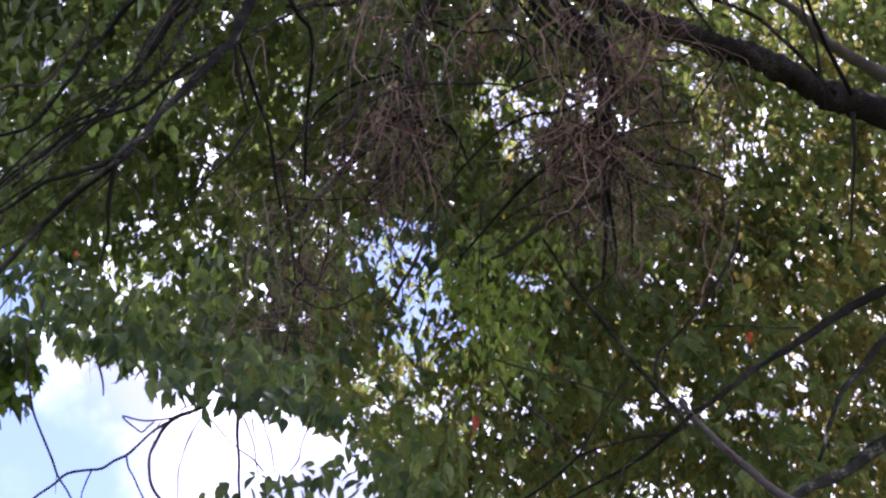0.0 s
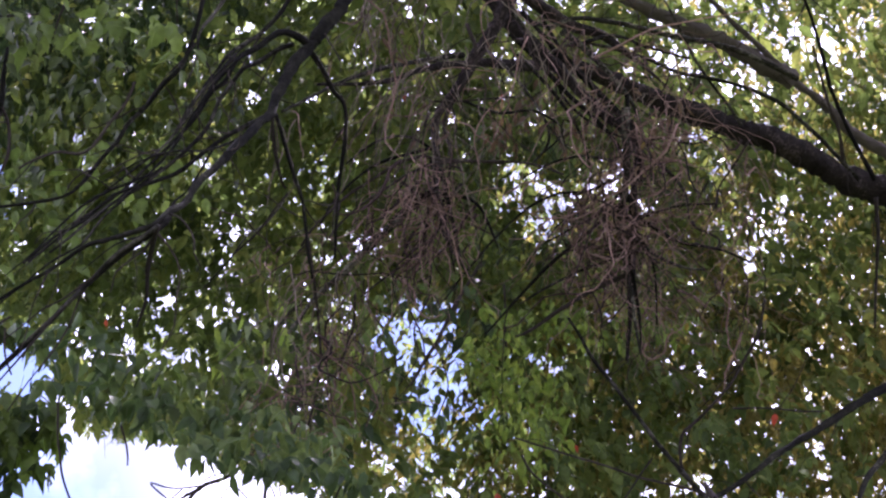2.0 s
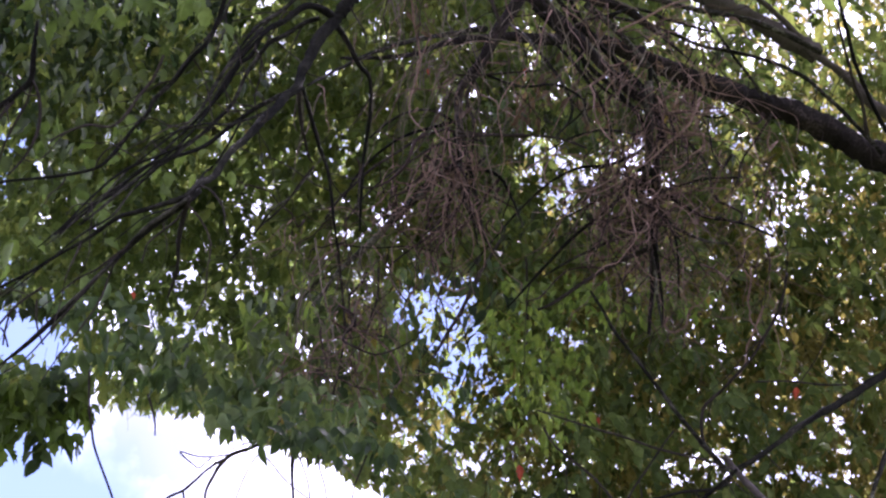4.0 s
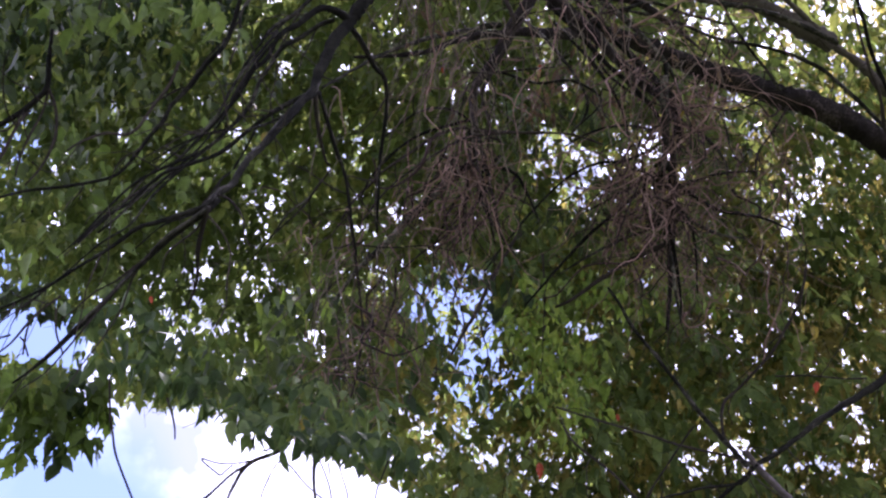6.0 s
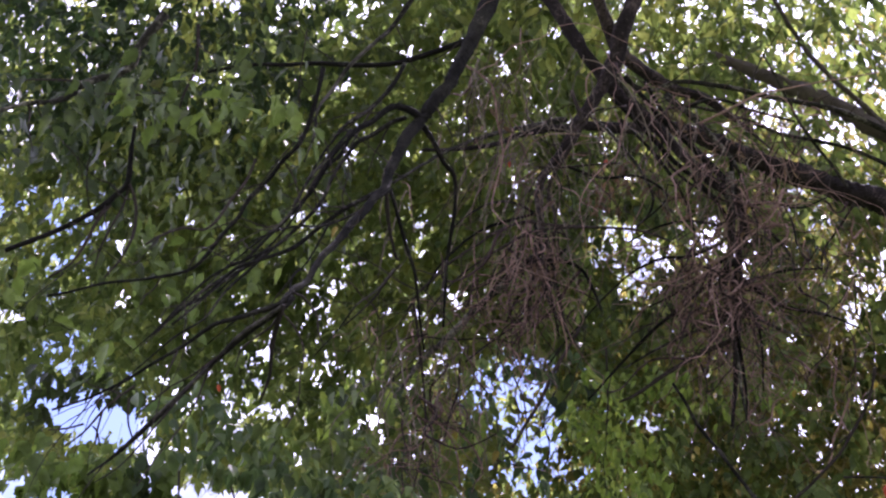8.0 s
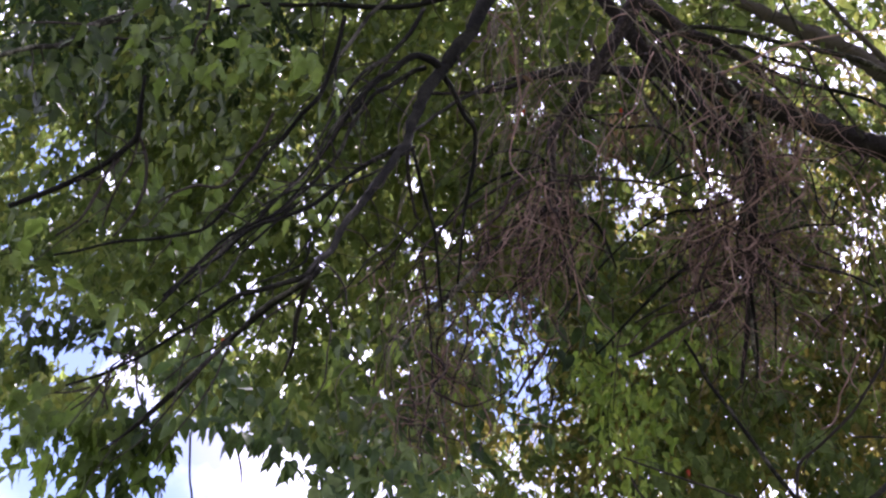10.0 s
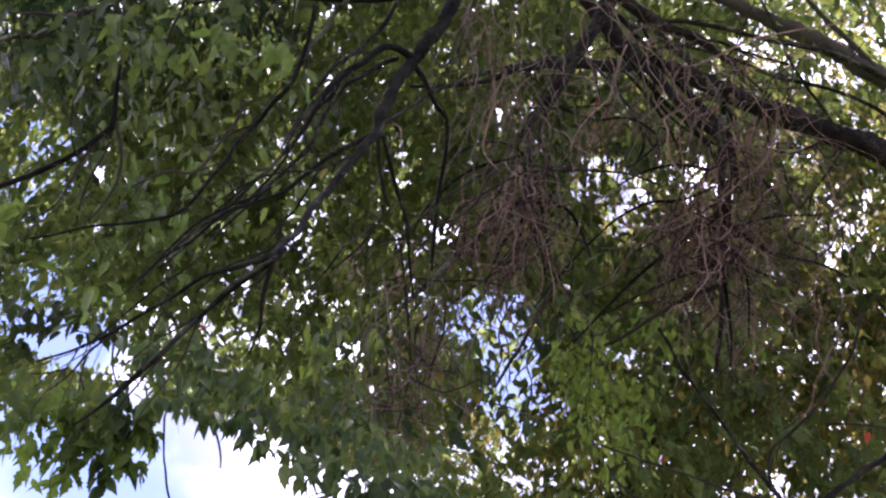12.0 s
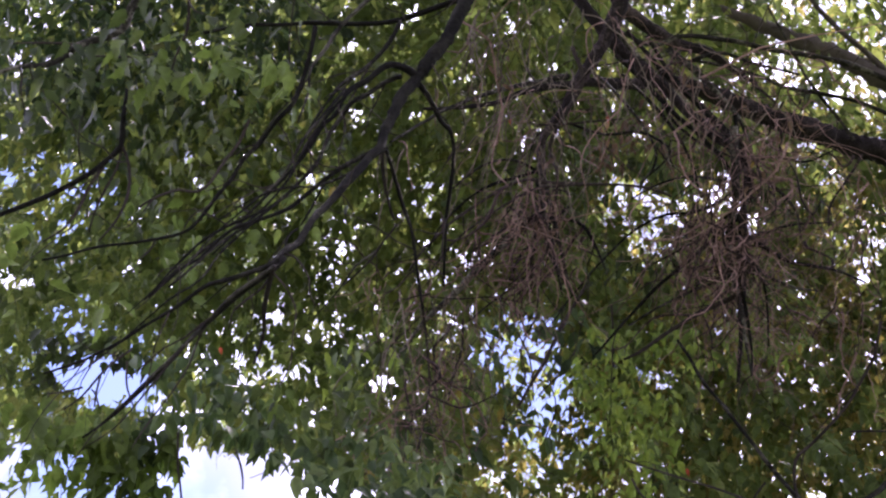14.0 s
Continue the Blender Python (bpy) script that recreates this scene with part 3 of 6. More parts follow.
brown(branch(tree_a, "limb", (0.006, 0.011, 0.0205, 0.035, 0.046, 0.056, 0.063, 0.07, 0.08), (-0.63, 3.75, 4.89), (-0.46, 3.87, 5.01), (-0.33, 3.97, 5.13), (-0.19, 4.05, 5.27), (0.03, 4.15, 5.39), (0.21, 4.26, 5.48), (0.43, 4.32, 5.54), (0.65, 4.40, 5.53), (0.84, 4.49, 5.50), (1.07, 4.57, 5.47), (1.27, 4.64, 5.44), (1.44, 4.70, 5.43), (1.62, 4.77, 5.39), (1.80, 4.85, 5.33), (2.05, 4.90, 5.26), (2.40, 4.94, 5.12), (2.80, 4.97, 4.91)))
pale(branch(tree_a, "branch", (0.0190, 0.0383, 0.0468, 0.0490, 0.0511), (0.75, 4.81, 6.52), (0.95, 4.89, 6.48), (1.16, 4.97, 6.44), (1.38, 5.04, 6.39), (1.60, 5.13, 6.32), (1.78, 5.20, 6.26)))
branch(tree_a, "branch", (0.0072, 0.0082, 0.0092, 0.0103, 0.0113), (0.40, 4.08, 5.44), (0.53, 4.09, 5.46), (0.74, 4.13, 5.43), (0.92, 4.19, 5.39), (1.15, 4.21, 5.35), (1.35, 4.25, 5.29), (1.51, 4.33, 5.20), (1.65, 4.41, 5.09), (1.75, 4.48, 5.02))
branch(tree_a, "twig", (0.0105, 0.0091, 0.0076, 0.0061, 0.0047), (1.85, 4.58, 5.00), (1.86, 4.68, 4.85), (1.86, 4.79, 4.70), (1.85, 4.91, 4.50))
branch(tree_a, "twig", (0.0069, 0.0063, 0.0057, 0.0052, 0.0046), (1.28, 4.47, 5.24), (1.22, 4.55, 5.16), (1.15, 4.63, 5.08), (1.14, 4.69, 5.00))
branch(tree_a, "twig", (0.0063, 0.0058, 0.0053, 0.0045, 0.0036), (-0.61, 3.78, 4.19), (-0.59, 3.85, 4.09), (-0.57, 3.93, 3.97), (-0.55, 4.01, 3.82), (-0.56, 4.08, 3.69), (-0.59, 4.14, 3.56))
branch(tree_a, "twig", (0.0054, 0.0049, 0.0045, 0.0040, 0.0036), (-0.43, 3.92, 4.01), (-0.43, 3.98, 3.91), (-0.46, 4.02, 3.83), (-0.48, 4.07, 3.74))
branch(tree_a, "twig", (0.0076, 0.0086, 0.0096, 0.0080, 0.0063), (0.05, 4.69, 4.68), (-0.07, 4.76, 4.48), (-0.14, 4.79, 4.32), (-0.20, 4.80, 4.21), (-0.25, 4.80, 4.10))
branch(tree_a, "twig", (0.0054, 0.0051, 0.0048, 0.0045, 0.0043), (0.15, 4.66, 4.54), (0.16, 4.76, 4.37), (0.16, 4.85, 4.22), (0.13, 4.92, 4.09))
branch(tree_a, "twig", (0.0036, 0.0034, 0.0031, 0.0029, 0.0027), (-0.58, 3.86, 4.07), (-0.45, 3.88, 4.07), (-0.32, 3.88, 4.08), (-0.21, 3.90, 4.07))
branch(tree_a, "twig", (0.0054, 0.0049, 0.0044, 0.0040, 0.0035), (-0.08, 3.77, 4.27), (-0.20, 3.82, 4.13), (-0.32, 3.84, 4.03), (-0.40, 3.84, 3.95))
branch(tree_a, "twig", (0.0091, 0.0086, 0.0080, 0.0068, 0.0054), (-0.03, 3.39, 4.89), (0.01, 3.46, 4.78), (-0.05, 3.52, 4.68), (-0.11, 3.59, 4.57), (-0.08, 3.65, 4.46), (-0.10, 3.73, 4.33))
branch(tree_a, "twig", (0.0045, 0.0049, 0.0053, 0.0043, 0.0034), (0.34, 3.66, 4.39), (0.19, 3.62, 4.41), (-0.08, 3.60, 4.39), (-0.18, 3.58, 4.35), (-0.30, 3.59, 4.27), (-0.44, 3.62, 4.16), (-0.53, 3.65, 4.04))
brown(branch(tree_a, "branch", (0.0238, 0.0295, 0.0297, 0.0180, 0.0036), (0.01, 3.31, 5.75), (0.08, 3.57, 5.59), (0.17, 3.75, 5.48), (0.28, 3.84, 5.44), (0.41, 3.92, 5.41), (0.56, 3.97, 5.39), (0.71, 4.06, 5.34), (0.86, 4.15, 5.26)))
branch(tree_a, "branch", (0.0153, 0.0135, 0.0117, 0.0087, 0.0057), (0.37, 3.81, 5.27), (0.48, 3.83, 5.16), (0.57, 3.85, 5.05), (0.64, 3.87, 4.95), (0.69, 3.91, 4.80))
branch(tree_a, "branch", (0.0102, 0.0090, 0.0078, 0.0065, 0.0053), (0.44, 3.85, 5.23), (0.59, 3.86, 5.29), (0.73, 3.92, 5.29), (0.93, 3.98, 5.28))
branch(tree_a, "branch", (0.0063, 0.0059, 0.0053, 0.0043, 0.0031), (-0.04, 3.73, 4.80), (0.10, 3.74, 4.75), (0.23, 3.71, 4.74), (0.34, 3.73, 4.68), (0.33, 3.75, 4.63), (0.25, 3.78, 4.56))
branch(tree_a, "branch", (0.0105, 0.0097, 0.0083, 0.0063, 0.0037), (-0.18, 3.80, 4.39), (-0.09, 3.78, 4.36), (-0.12, 3.81, 4.25), (-0.16, 3.83, 4.17))
branch(tree_a, "branch", (0.0083, 0.0075, 0.0063, 0.0048, 0.0029), (-0.18, 3.80, 4.39), (-0.01, 3.78, 4.36), (0.06, 3.80, 4.27), (0.10, 3.83, 4.17))
branch(tree_a, "branch", (0.0106, 0.0094, 0.0080, 0.0064, 0.0048), (0.62, 3.82, 4.93), (0.63, 3.91, 4.77), (0.62, 3.98, 4.63), (0.64, 4.04, 4.48))
branch(tree_a, "branch", (0.0065, 0.0062, 0.0055, 0.0046, 0.0033), (0.63, 3.97, 4.74), (0.76, 3.94, 4.80), (0.90, 3.96, 4.79), (1.01, 3.94, 4.83))
branch(tree_a, "branch", (0.0075, 0.0071, 0.0066, 0.0053, 0.0041), (0.24, 3.73, 5.23), (0.34, 3.80, 5.10), (0.36, 3.88, 4.98), (0.47, 3.92, 4.87), (0.61, 3.93, 4.79))
branch(tree_a, "branch", (0.0055, 0.0055, 0.0054, 0.0049, 0.0043), (-0.13, 3.79, 4.57), (-0.19, 3.74, 4.59), (-0.26, 3.71, 4.60), (-0.34, 3.70, 4.58), (-0.42, 3.70, 4.52), (-0.48, 3.71, 4.46))
branch(tree_a, "branch", (0.0040, 0.0035, 0.0029, 0.0021, 0.0014), (-0.77, 2.44, 3.45), (-0.85, 2.44, 3.35), (-0.89, 2.43, 3.28), (-0.92, 2.42, 3.20), (-0.98, 2.40, 3.13), (-1.05, 2.39, 3.03), (-1.11, 2.37, 2.94))
branch(tree_a, "branch", (0.0035, 0.0032, 0.0029, 0.0021, 0.0014), (-0.79, 2.44, 3.43), (-0.91, 2.41, 3.33), (-0.97, 2.39, 3.23), (-1.00, 2.36, 3.14), (-1.04, 2.33, 3.05))
branch(tree_a, "branch", (0.0031, 0.0033, 0.0035, 0.0024, 0.0014), (-0.67, 2.51, 3.57), (-0.72, 2.53, 3.45), (-0.74, 2.49, 3.38), (-0.74, 2.47, 3.30), (-0.79, 2.44, 3.24), (-0.83, 2.39, 3.18), (-0.88, 2.36, 3.09))
branch(tree_a, "branch", (0.0041, 0.0036, 0.0030, 0.0022, 0.0014), (-0.51, 2.48, 3.66), (-0.61, 2.48, 3.57), (-0.68, 2.45, 3.51), (-0.73, 2.40, 3.47), (-0.81, 2.38, 3.42), (-0.88, 2.35, 3.33))
branch(tree_a, "branch", (0.0032, 0.0032, 0.0032, 0.0025, 0.0019), (-0.60, 3.21, 3.92), (-0.65, 3.22, 3.84), (-0.71, 3.22, 3.78), (-0.76, 3.24, 3.70), (-0.83, 3.25, 3.60))
branch(tree_a, "branch", (0.0048, 0.0041, 0.0036, 0.0025, 0.0014), (-0.64, 2.46, 3.85), (-0.68, 2.44, 3.75), (-0.73, 2.44, 3.65), (-0.77, 2.45, 3.54), (-0.84, 2.43, 3.43), (-0.91, 2.41, 3.32), (-0.97, 2.40, 3.19))
branch(tree_a, "branch", (0.0143, 0.0150, 0.0129, 0.0096, 0.0063), (-0.15, 3.86, 4.46), (-0.27, 3.89, 4.35), (-0.38, 3.91, 4.23), (-0.47, 3.93, 4.12), (-0.55, 3.94, 4.04), (-0.61, 3.95, 3.96), (-0.67, 3.96, 3.86))
branch(tree_a, "branch", (0.0068, 0.0063, 0.0055, 0.0044, 0.0029), (-0.16, 3.68, 4.52), (-0.36, 3.66, 4.42), (-0.50, 3.67, 4.27), (-0.55, 3.67, 4.14))
branch(tree_a, "branch", (0.0075, 0.0067, 0.0057, 0.0045, 0.0029), (-0.16, 3.70, 4.48), (-0.11, 3.79, 4.31), (-0.08, 3.83, 4.18), (-0.06, 3.86, 4.08))
branch(tree_a, "branch", (0.0096, 0.0088, 0.0079, 0.0059, 0.0039), (0.60, 3.99, 4.51), (0.43, 4.07, 4.38), (0.30, 4.13, 4.28), (0.15, 4.20, 4.13), (0.06, 4.23, 4.03))
branch(tree_a, "branch", (0.0096, 0.0085, 0.0071, 0.0057, 0.0041), (0.60, 3.99, 4.50), (0.80, 4.07, 4.39), (0.98, 4.09, 4.36), (1.11, 4.12, 4.32))
branch(tree_a, "branch", (0.0180, 0.0153, 0.0120, 0.0081, 0.0039), (0.61, 3.83, 4.87), (0.62, 3.98, 4.62), (0.59, 4.04, 4.47), (0.61, 4.11, 4.30), (0.64, 4.16, 4.12), (0.66, 4.21, 3.95))
branch(tree_a, "branch", (0.0072, 0.0063, 0.0054, 0.0043, 0.0031), (0.58, 3.94, 4.59), (0.45, 3.95, 4.53), (0.32, 3.94, 4.50), (0.18, 3.96, 4.41), (0.01, 4.04, 4.24), (-0.10, 4.08, 4.09))
branch(tree_a, "branch", (0.0080, 0.0068, 0.0056, 0.0044, 0.0032), (0.60, 4.01, 4.48), (0.72, 4.11, 4.30), (0.74, 4.23, 4.09))
branch(tree_a, "branch", (0.0064, 0.0056, 0.0047, 0.0039, 0.0031), (0.58, 3.90, 4.64), (0.44, 3.85, 4.63), (0.31, 3.82, 4.57), (0.20, 3.81, 4.49))
branch(tree_a, "branch", (0.0087, 0.0076, 0.0043), (-0.12, 3.77, 4.51), (-0.10, 3.83, 4.41), (-0.07, 3.88, 4.31), (-0.04, 3.94, 4.20), (-0.01, 3.97, 4.14))
branch(tree_a, "branch", (0.0076, 0.0065, 0.0043), (-0.14, 3.85, 4.40), (-0.11, 3.90, 4.29), (-0.05, 3.95, 4.20), (0.02, 3.99, 4.11))
branch(tree_a, "branch", (0.0076, 0.0065, 0.0043), (-0.16, 3.83, 4.43), (-0.23, 3.84, 4.38), (-0.30, 3.86, 4.32), (-0.33, 3.88, 4.25))
branch(tree_a, "branch", (0.0065, 0.0054, 0.0032), (-0.17, 3.87, 4.36), (-0.18, 3.92, 4.26), (-0.15, 3.97, 4.17), (-0.16, 4.00, 4.08))
branch(tree_a, "branch", (0.0065, 0.0065, 0.0043), (-0.04, 3.81, 4.45), (-0.13, 3.83, 4.36), (-0.22, 3.86, 4.25), (-0.26, 3.89, 4.16))
branch(tree_a, "branch", (0.0080, 0.0068, 0.0045), (0.65, 4.12, 4.38), (0.56, 4.13, 4.33), (0.45, 4.15, 4.29), (0.31, 4.17, 4.22), (0.20, 4.19, 4.15))
branch(tree_a, "branch", (0.0080, 0.0069, 0.0034), (0.64, 4.09, 4.42), (0.73, 4.12, 4.35), (0.84, 4.13, 4.30), (0.93, 4.12, 4.28))
branch(tree_a, "branch", (0.0069, 0.0058, 0.0035), (0.65, 4.05, 4.47), (0.76, 4.04, 4.51), (0.87, 4.04, 4.54), (1.00, 4.04, 4.55))
branch(tree_a, "branch", (0.0092, 0.0069, 0.0034), (0.64, 4.14, 4.34), (0.66, 4.21, 4.23), (0.68, 4.28, 4.11), (0.68, 4.33, 4.01))
branch(tree_a, "branch", (0.0069, 0.0057, 0.0034), (0.60, 3.99, 4.56), (0.51, 4.04, 4.49), (0.40, 4.07, 4.43), (0.29, 4.10, 4.38))
branch(tree_a, "branch", (0.0082, 0.0070, 0.0035), (0.69, 3.97, 4.74), (0.79, 4.00, 4.68), (0.86, 4.04, 4.60), (0.88, 4.10, 4.51))
branch(tree_b, "limb", (0.0332, 0.0197, 0.0112, 0.0072, 0.0044), (2.92, 5.06, 4.70), (2.39, 5.15, 4.54), (2.01, 5.15, 4.36), (1.78, 5.06, 4.20), (1.53, 4.98, 4.01), (1.31, 4.88, 3.84), (1.14, 4.82, 3.69), (1.02, 4.81, 3.61), (0.94, 4.78, 3.52), (0.78, 4.74, 3.48), (0.64, 4.71, 3.43), (0.52, 4.66, 3.37))
branch(tree_b, "branch", (0.0055, 0.0072, 0.0084, 0.0093, 0.0102), (0.38, 4.14, 4.06), (0.42, 4.17, 4.01), (0.48, 4.23, 3.93), (0.57, 4.29, 3.84), (0.66, 4.35, 3.74), (0.75, 4.41, 3.64), (0.83, 4.45, 3.56), (0.92, 4.49, 3.47))
pale(branch(tree_b, "branch", (0.0116, 0.0141, 0.0168, 0.0199, 0.0238), (0.95, 4.66, 3.61), (1.03, 4.71, 3.53), (1.13, 4.76, 3.45), (1.30, 4.80, 3.30), (1.45, 4.83, 3.20), (1.67, 4.85, 3.00)))
branch(tree_b, "twig", (0.0056, 0.0062, 0.0068, 0.0068, 0.0068), (1.13, 4.06, 4.11), (1.11, 4.14, 4.01), (1.05, 4.21, 3.91), (1.00, 4.27, 3.84), (0.90, 4.35, 3.75), (0.83, 4.40, 3.69), (0.83, 4.46, 3.59), (0.86, 4.47, 3.54))
branch(tree_b, "branch", (0.0074, 0.0067, 0.0061, 0.0054, 0.0048), (0.99, 4.63, 3.54), (0.84, 4.68, 3.42), (0.70, 4.71, 3.33), (0.54, 4.73, 3.25), (0.38, 4.75, 3.16))
branch(tree_b, "twig", (0.0040, 0.0045, 0.0050, 0.0055, 0.0060), (0.20, 4.72, 3.82), (0.40, 4.71, 3.75), (0.58, 4.70, 3.69), (0.69, 4.68, 3.64), (0.89, 4.65, 3.58), (0.97, 4.63, 3.54))
branch(tree_b, "twig", (0.0049, 0.0049, 0.0049, 0.0049, 0.0049), (0.22, 4.61, 3.69), (0.27, 4.62, 3.61), (0.41, 4.64, 3.50), (0.53, 4.66, 3.37))
branch(tree_b, "twig", (0.0039, 0.0044, 0.0049, 0.0054, 0.0058), (0.73, 4.52, 3.65), (0.65, 4.58, 3.55), (0.57, 4.63, 3.44), (0.53, 4.66, 3.37))
branch(tree_b, "branch", (0.0056, 0.0052, 0.0048, 0.0039, 0.0031), (0.53, 4.66, 3.37), (0.38, 4.69, 3.25), (0.25, 4.70, 3.18), (0.09, 4.69, 3.16), (-0.06, 4.67, 3.15))
branch(tree_b, "limb", (0.0465, 0.0350, 0.0264, 0.0201, 0.0150), (2.92, 5.29, 4.28), (2.39, 5.47, 3.95), (2.00, 5.49, 3.72), (1.78, 5.40, 3.56), (1.58, 5.28, 3.45), (1.43, 5.16, 3.30), (1.22, 5.06, 3.10))
branch(tree_b, "branch", (0.0192, 0.0159, 0.0128, 0.0098, 0.0069), (2.03, 5.06, 4.15), (1.84, 5.06, 3.93), (1.72, 4.99, 3.79), (1.63, 4.92, 3.63), (1.54, 4.86, 3.43))
branch(tree_b, "twig", (0.0040, 0.0040, 0.0040, 0.0040, 0.0040), (1.06, 4.47, 3.85), (1.19, 4.44, 3.84), (1.30, 4.42, 3.82), (1.40, 4.40, 3.81))
branch(tree_a, "twig", (0.0044, 0.0041, 0.0038, 0.0035, 0.0032), (-0.43, 4.82, 4.45), (-0.35, 4.85, 4.35), (-0.32, 4.89, 4.20), (-0.32, 4.93, 4.05))
branch(tree_a, "twig", (0.0044, 0.0041, 0.0038, 0.0035, 0.0032), (-0.18, 4.78, 4.55), (-0.25, 4.83, 4.40), (-0.23, 4.86, 4.27), (-0.31, 4.89, 4.14))
branch(tree_a, "twig", (0.0044, 0.0041, 0.0038, 0.0035, 0.0032), (-0.07, 4.86, 4.42), (-0.12, 4.89, 4.29), (-0.09, 4.92, 4.16), (-0.14, 4.96, 4.01))
branch(tree_a, "twig", (0.0044, 0.0041, 0.0038, 0.0035, 0.0032), (-0.34, 5.00, 4.14), (-0.24, 4.97, 4.10), (-0.16, 4.93, 4.06))
branch(tree_a, "twig", (0.0044, 0.0041, 0.0038, 0.0035, 0.0032), (0.03, 4.83, 4.46), (-0.07, 4.86, 4.31), (-0.17, 4.87, 4.19))
branch(tree_a, "twig", (0.0044, 0.0041, 0.0038, 0.0035, 0.0032), (-0.28, 4.80, 4.50), (-0.21, 4.84, 4.35), (-0.19, 4.88, 4.17))
branch(tree_a, "twig", (0.0038, 0.0030, 0.0023), (-1.16, 2.69, 3.16), (-1.20, 2.69, 3.12), (-1.23, 2.70, 3.09), (-1.27, 2.71, 3.03), (-1.31, 2.71, 2.99))
branch(tree_a, "twig", (0.0030, 0.0026, 0.0023), (-1.23, 2.70, 3.09), (-1.24, 2.72, 3.05), (-1.24, 2.73, 3.01))
branch(tree_a, "twig", (0.0030, 0.0026, 0.0023), (-1.27, 2.70, 3.05), (-1.31, 2.69, 3.03), (-1.35, 2.68, 3.02))
branch(tree_a, "twig", (0.0030, 0.0026, 0.0023), (-1.17, 2.70, 3.13), (-1.17, 2.73, 3.08), (-1.16, 2.75, 3.05), (-1.15, 2.76, 3.03))
branch(tree_a, "twig", (0.0023, 0.0023, 0.0023), (-1.25, 2.71, 3.05), (-1.24, 2.72, 3.04), (-1.23, 2.74, 3.01))
branch(tree_a, "twig", (0.0059, 0.0044, 0.0037), (-0.583, 2.934, 2.860), (-0.618, 2.934, 2.839), (-0.667, 2.934, 2.818), (-0.695, 2.941, 2.790), (-0.709, 2.948, 2.762), (-0.723, 2.955, 2.727), (-0.723, 2.969, 2.692), (-0.716, 2.983, 2.657), (-0.695, 2.997, 2.629), (-0.660, 3.011, 2.608))
branch(tree_a, "twig", (0.0037, 0.0037, 0.0029), (-0.674, 2.934, 2.811), (-0.716, 2.934, 2.783), (-0.758, 2.941, 2.741), (-0.779, 2.941, 2.720), (-0.807, 2.941, 2.706), (-0.835, 2.941, 2.685), (-0.870, 2.934, 2.678), (-0.912, 2.920, 2.664), (-0.940, 2.920, 2.636), (-0.982, 2.920, 2.601), (-1.003, 2.920, 2.566))
branch(tree_a, "twig", (0.0029, 0.0029, 0.0022), (-1.017, 2.759, 2.958), (-1.010, 2.794, 2.874), (-1.003, 2.815, 2.839), (-0.996, 2.843, 2.797), (-0.975, 2.871, 2.748), (-0.947, 2.899, 2.692), (-0.933, 2.920, 2.657), (-0.912, 2.934, 2.629), (-0.891, 2.955, 2.594))
branch(tree_a, "twig", (0.0022, 0.0022, 0.0022), (-0.674, 2.934, 2.818), (-0.695, 2.927, 2.811), (-0.730, 2.920, 2.804), (-0.758, 2.913, 2.804), (-0.793, 2.906, 2.811), (-0.779, 2.913, 2.797), (-0.758, 2.920, 2.783), (-0.744, 2.927, 2.776), (-0.730, 2.927, 2.790), (-0.716, 2.927, 2.804))
branch(tree_a, "twig", (0.0029, 0.0022, 0.0022), (-0.779, 2.941, 2.720), (-0.772, 2.955, 2.692), (-0.758, 2.962, 2.671), (-0.744, 2.983, 2.643), (-0.723, 2.997, 2.608))
branch(tree_a, "twig", (0.0022, 0.0022, 0.0022), (-0.590, 2.941, 2.832), (-0.611, 2.948, 2.811), (-0.632, 2.962, 2.769), (-0.646, 2.976, 2.727), (-0.653, 2.983, 2.692), (-0.653, 3.004, 2.650), (-0.653, 3.011, 2.608))
branch(tree_a, "twig", (0.0022, 0.0022, 0.0022), (-0.597, 2.948, 2.832), (-0.569, 2.955, 2.811), (-0.541, 2.976, 2.783), (-0.506, 2.990, 2.755), (-0.471, 3.004, 2.734), (-0.443, 3.018, 2.706))
branch(tree_a, "twig", (0.0052, 0.0044, 0.0037), (-0.513, 2.955, 2.846), (-0.513, 2.976, 2.790), (-0.506, 2.997, 2.734), (-0.506, 3.018, 2.685), (-0.499, 3.039, 2.622))
branch(tree_a, "twig", (0.0022, 0.0022, 0.0015), (-0.499, 2.962, 2.832), (-0.485, 2.976, 2.804), (-0.471, 2.997, 2.769), (-0.464, 3.011, 2.727), (-0.457, 3.018, 2.699))
branch(tree_a, "twig", (0.0022, 0.0022, 0.0015), (-0.450, 2.969, 2.839), (-0.443, 2.983, 2.804), (-0.429, 3.004, 2.769), (-0.422, 3.011, 2.734), (-0.415, 3.025, 2.699))
branch(tree_a, "twig", (0.0022, 0.0018, 0.0015), (-0.478, 2.969, 2.832), (-0.471, 2.983, 2.797), (-0.464, 2.990, 2.783))
branch(tree_a, "twig", (0.0029, 0.0022, 0.0022), (-0.324, 2.983, 2.846), (-0.338, 2.997, 2.811), (-0.352, 3.011, 2.776), (-0.359, 3.025, 2.741), (-0.380, 3.032, 2.713))
branch(tree_a, "twig", (0.0039, 0.0039, 0.0030), (-1.16, 3.75, 3.38), (-1.14, 3.78, 3.33), (-1.13, 3.80, 3.29), (-1.13, 3.82, 3.26))


# ---------------------------------------------------------------- crowns
STAND = np.array((-0.03, 0.00, 1.62))
CLEARINGS = []


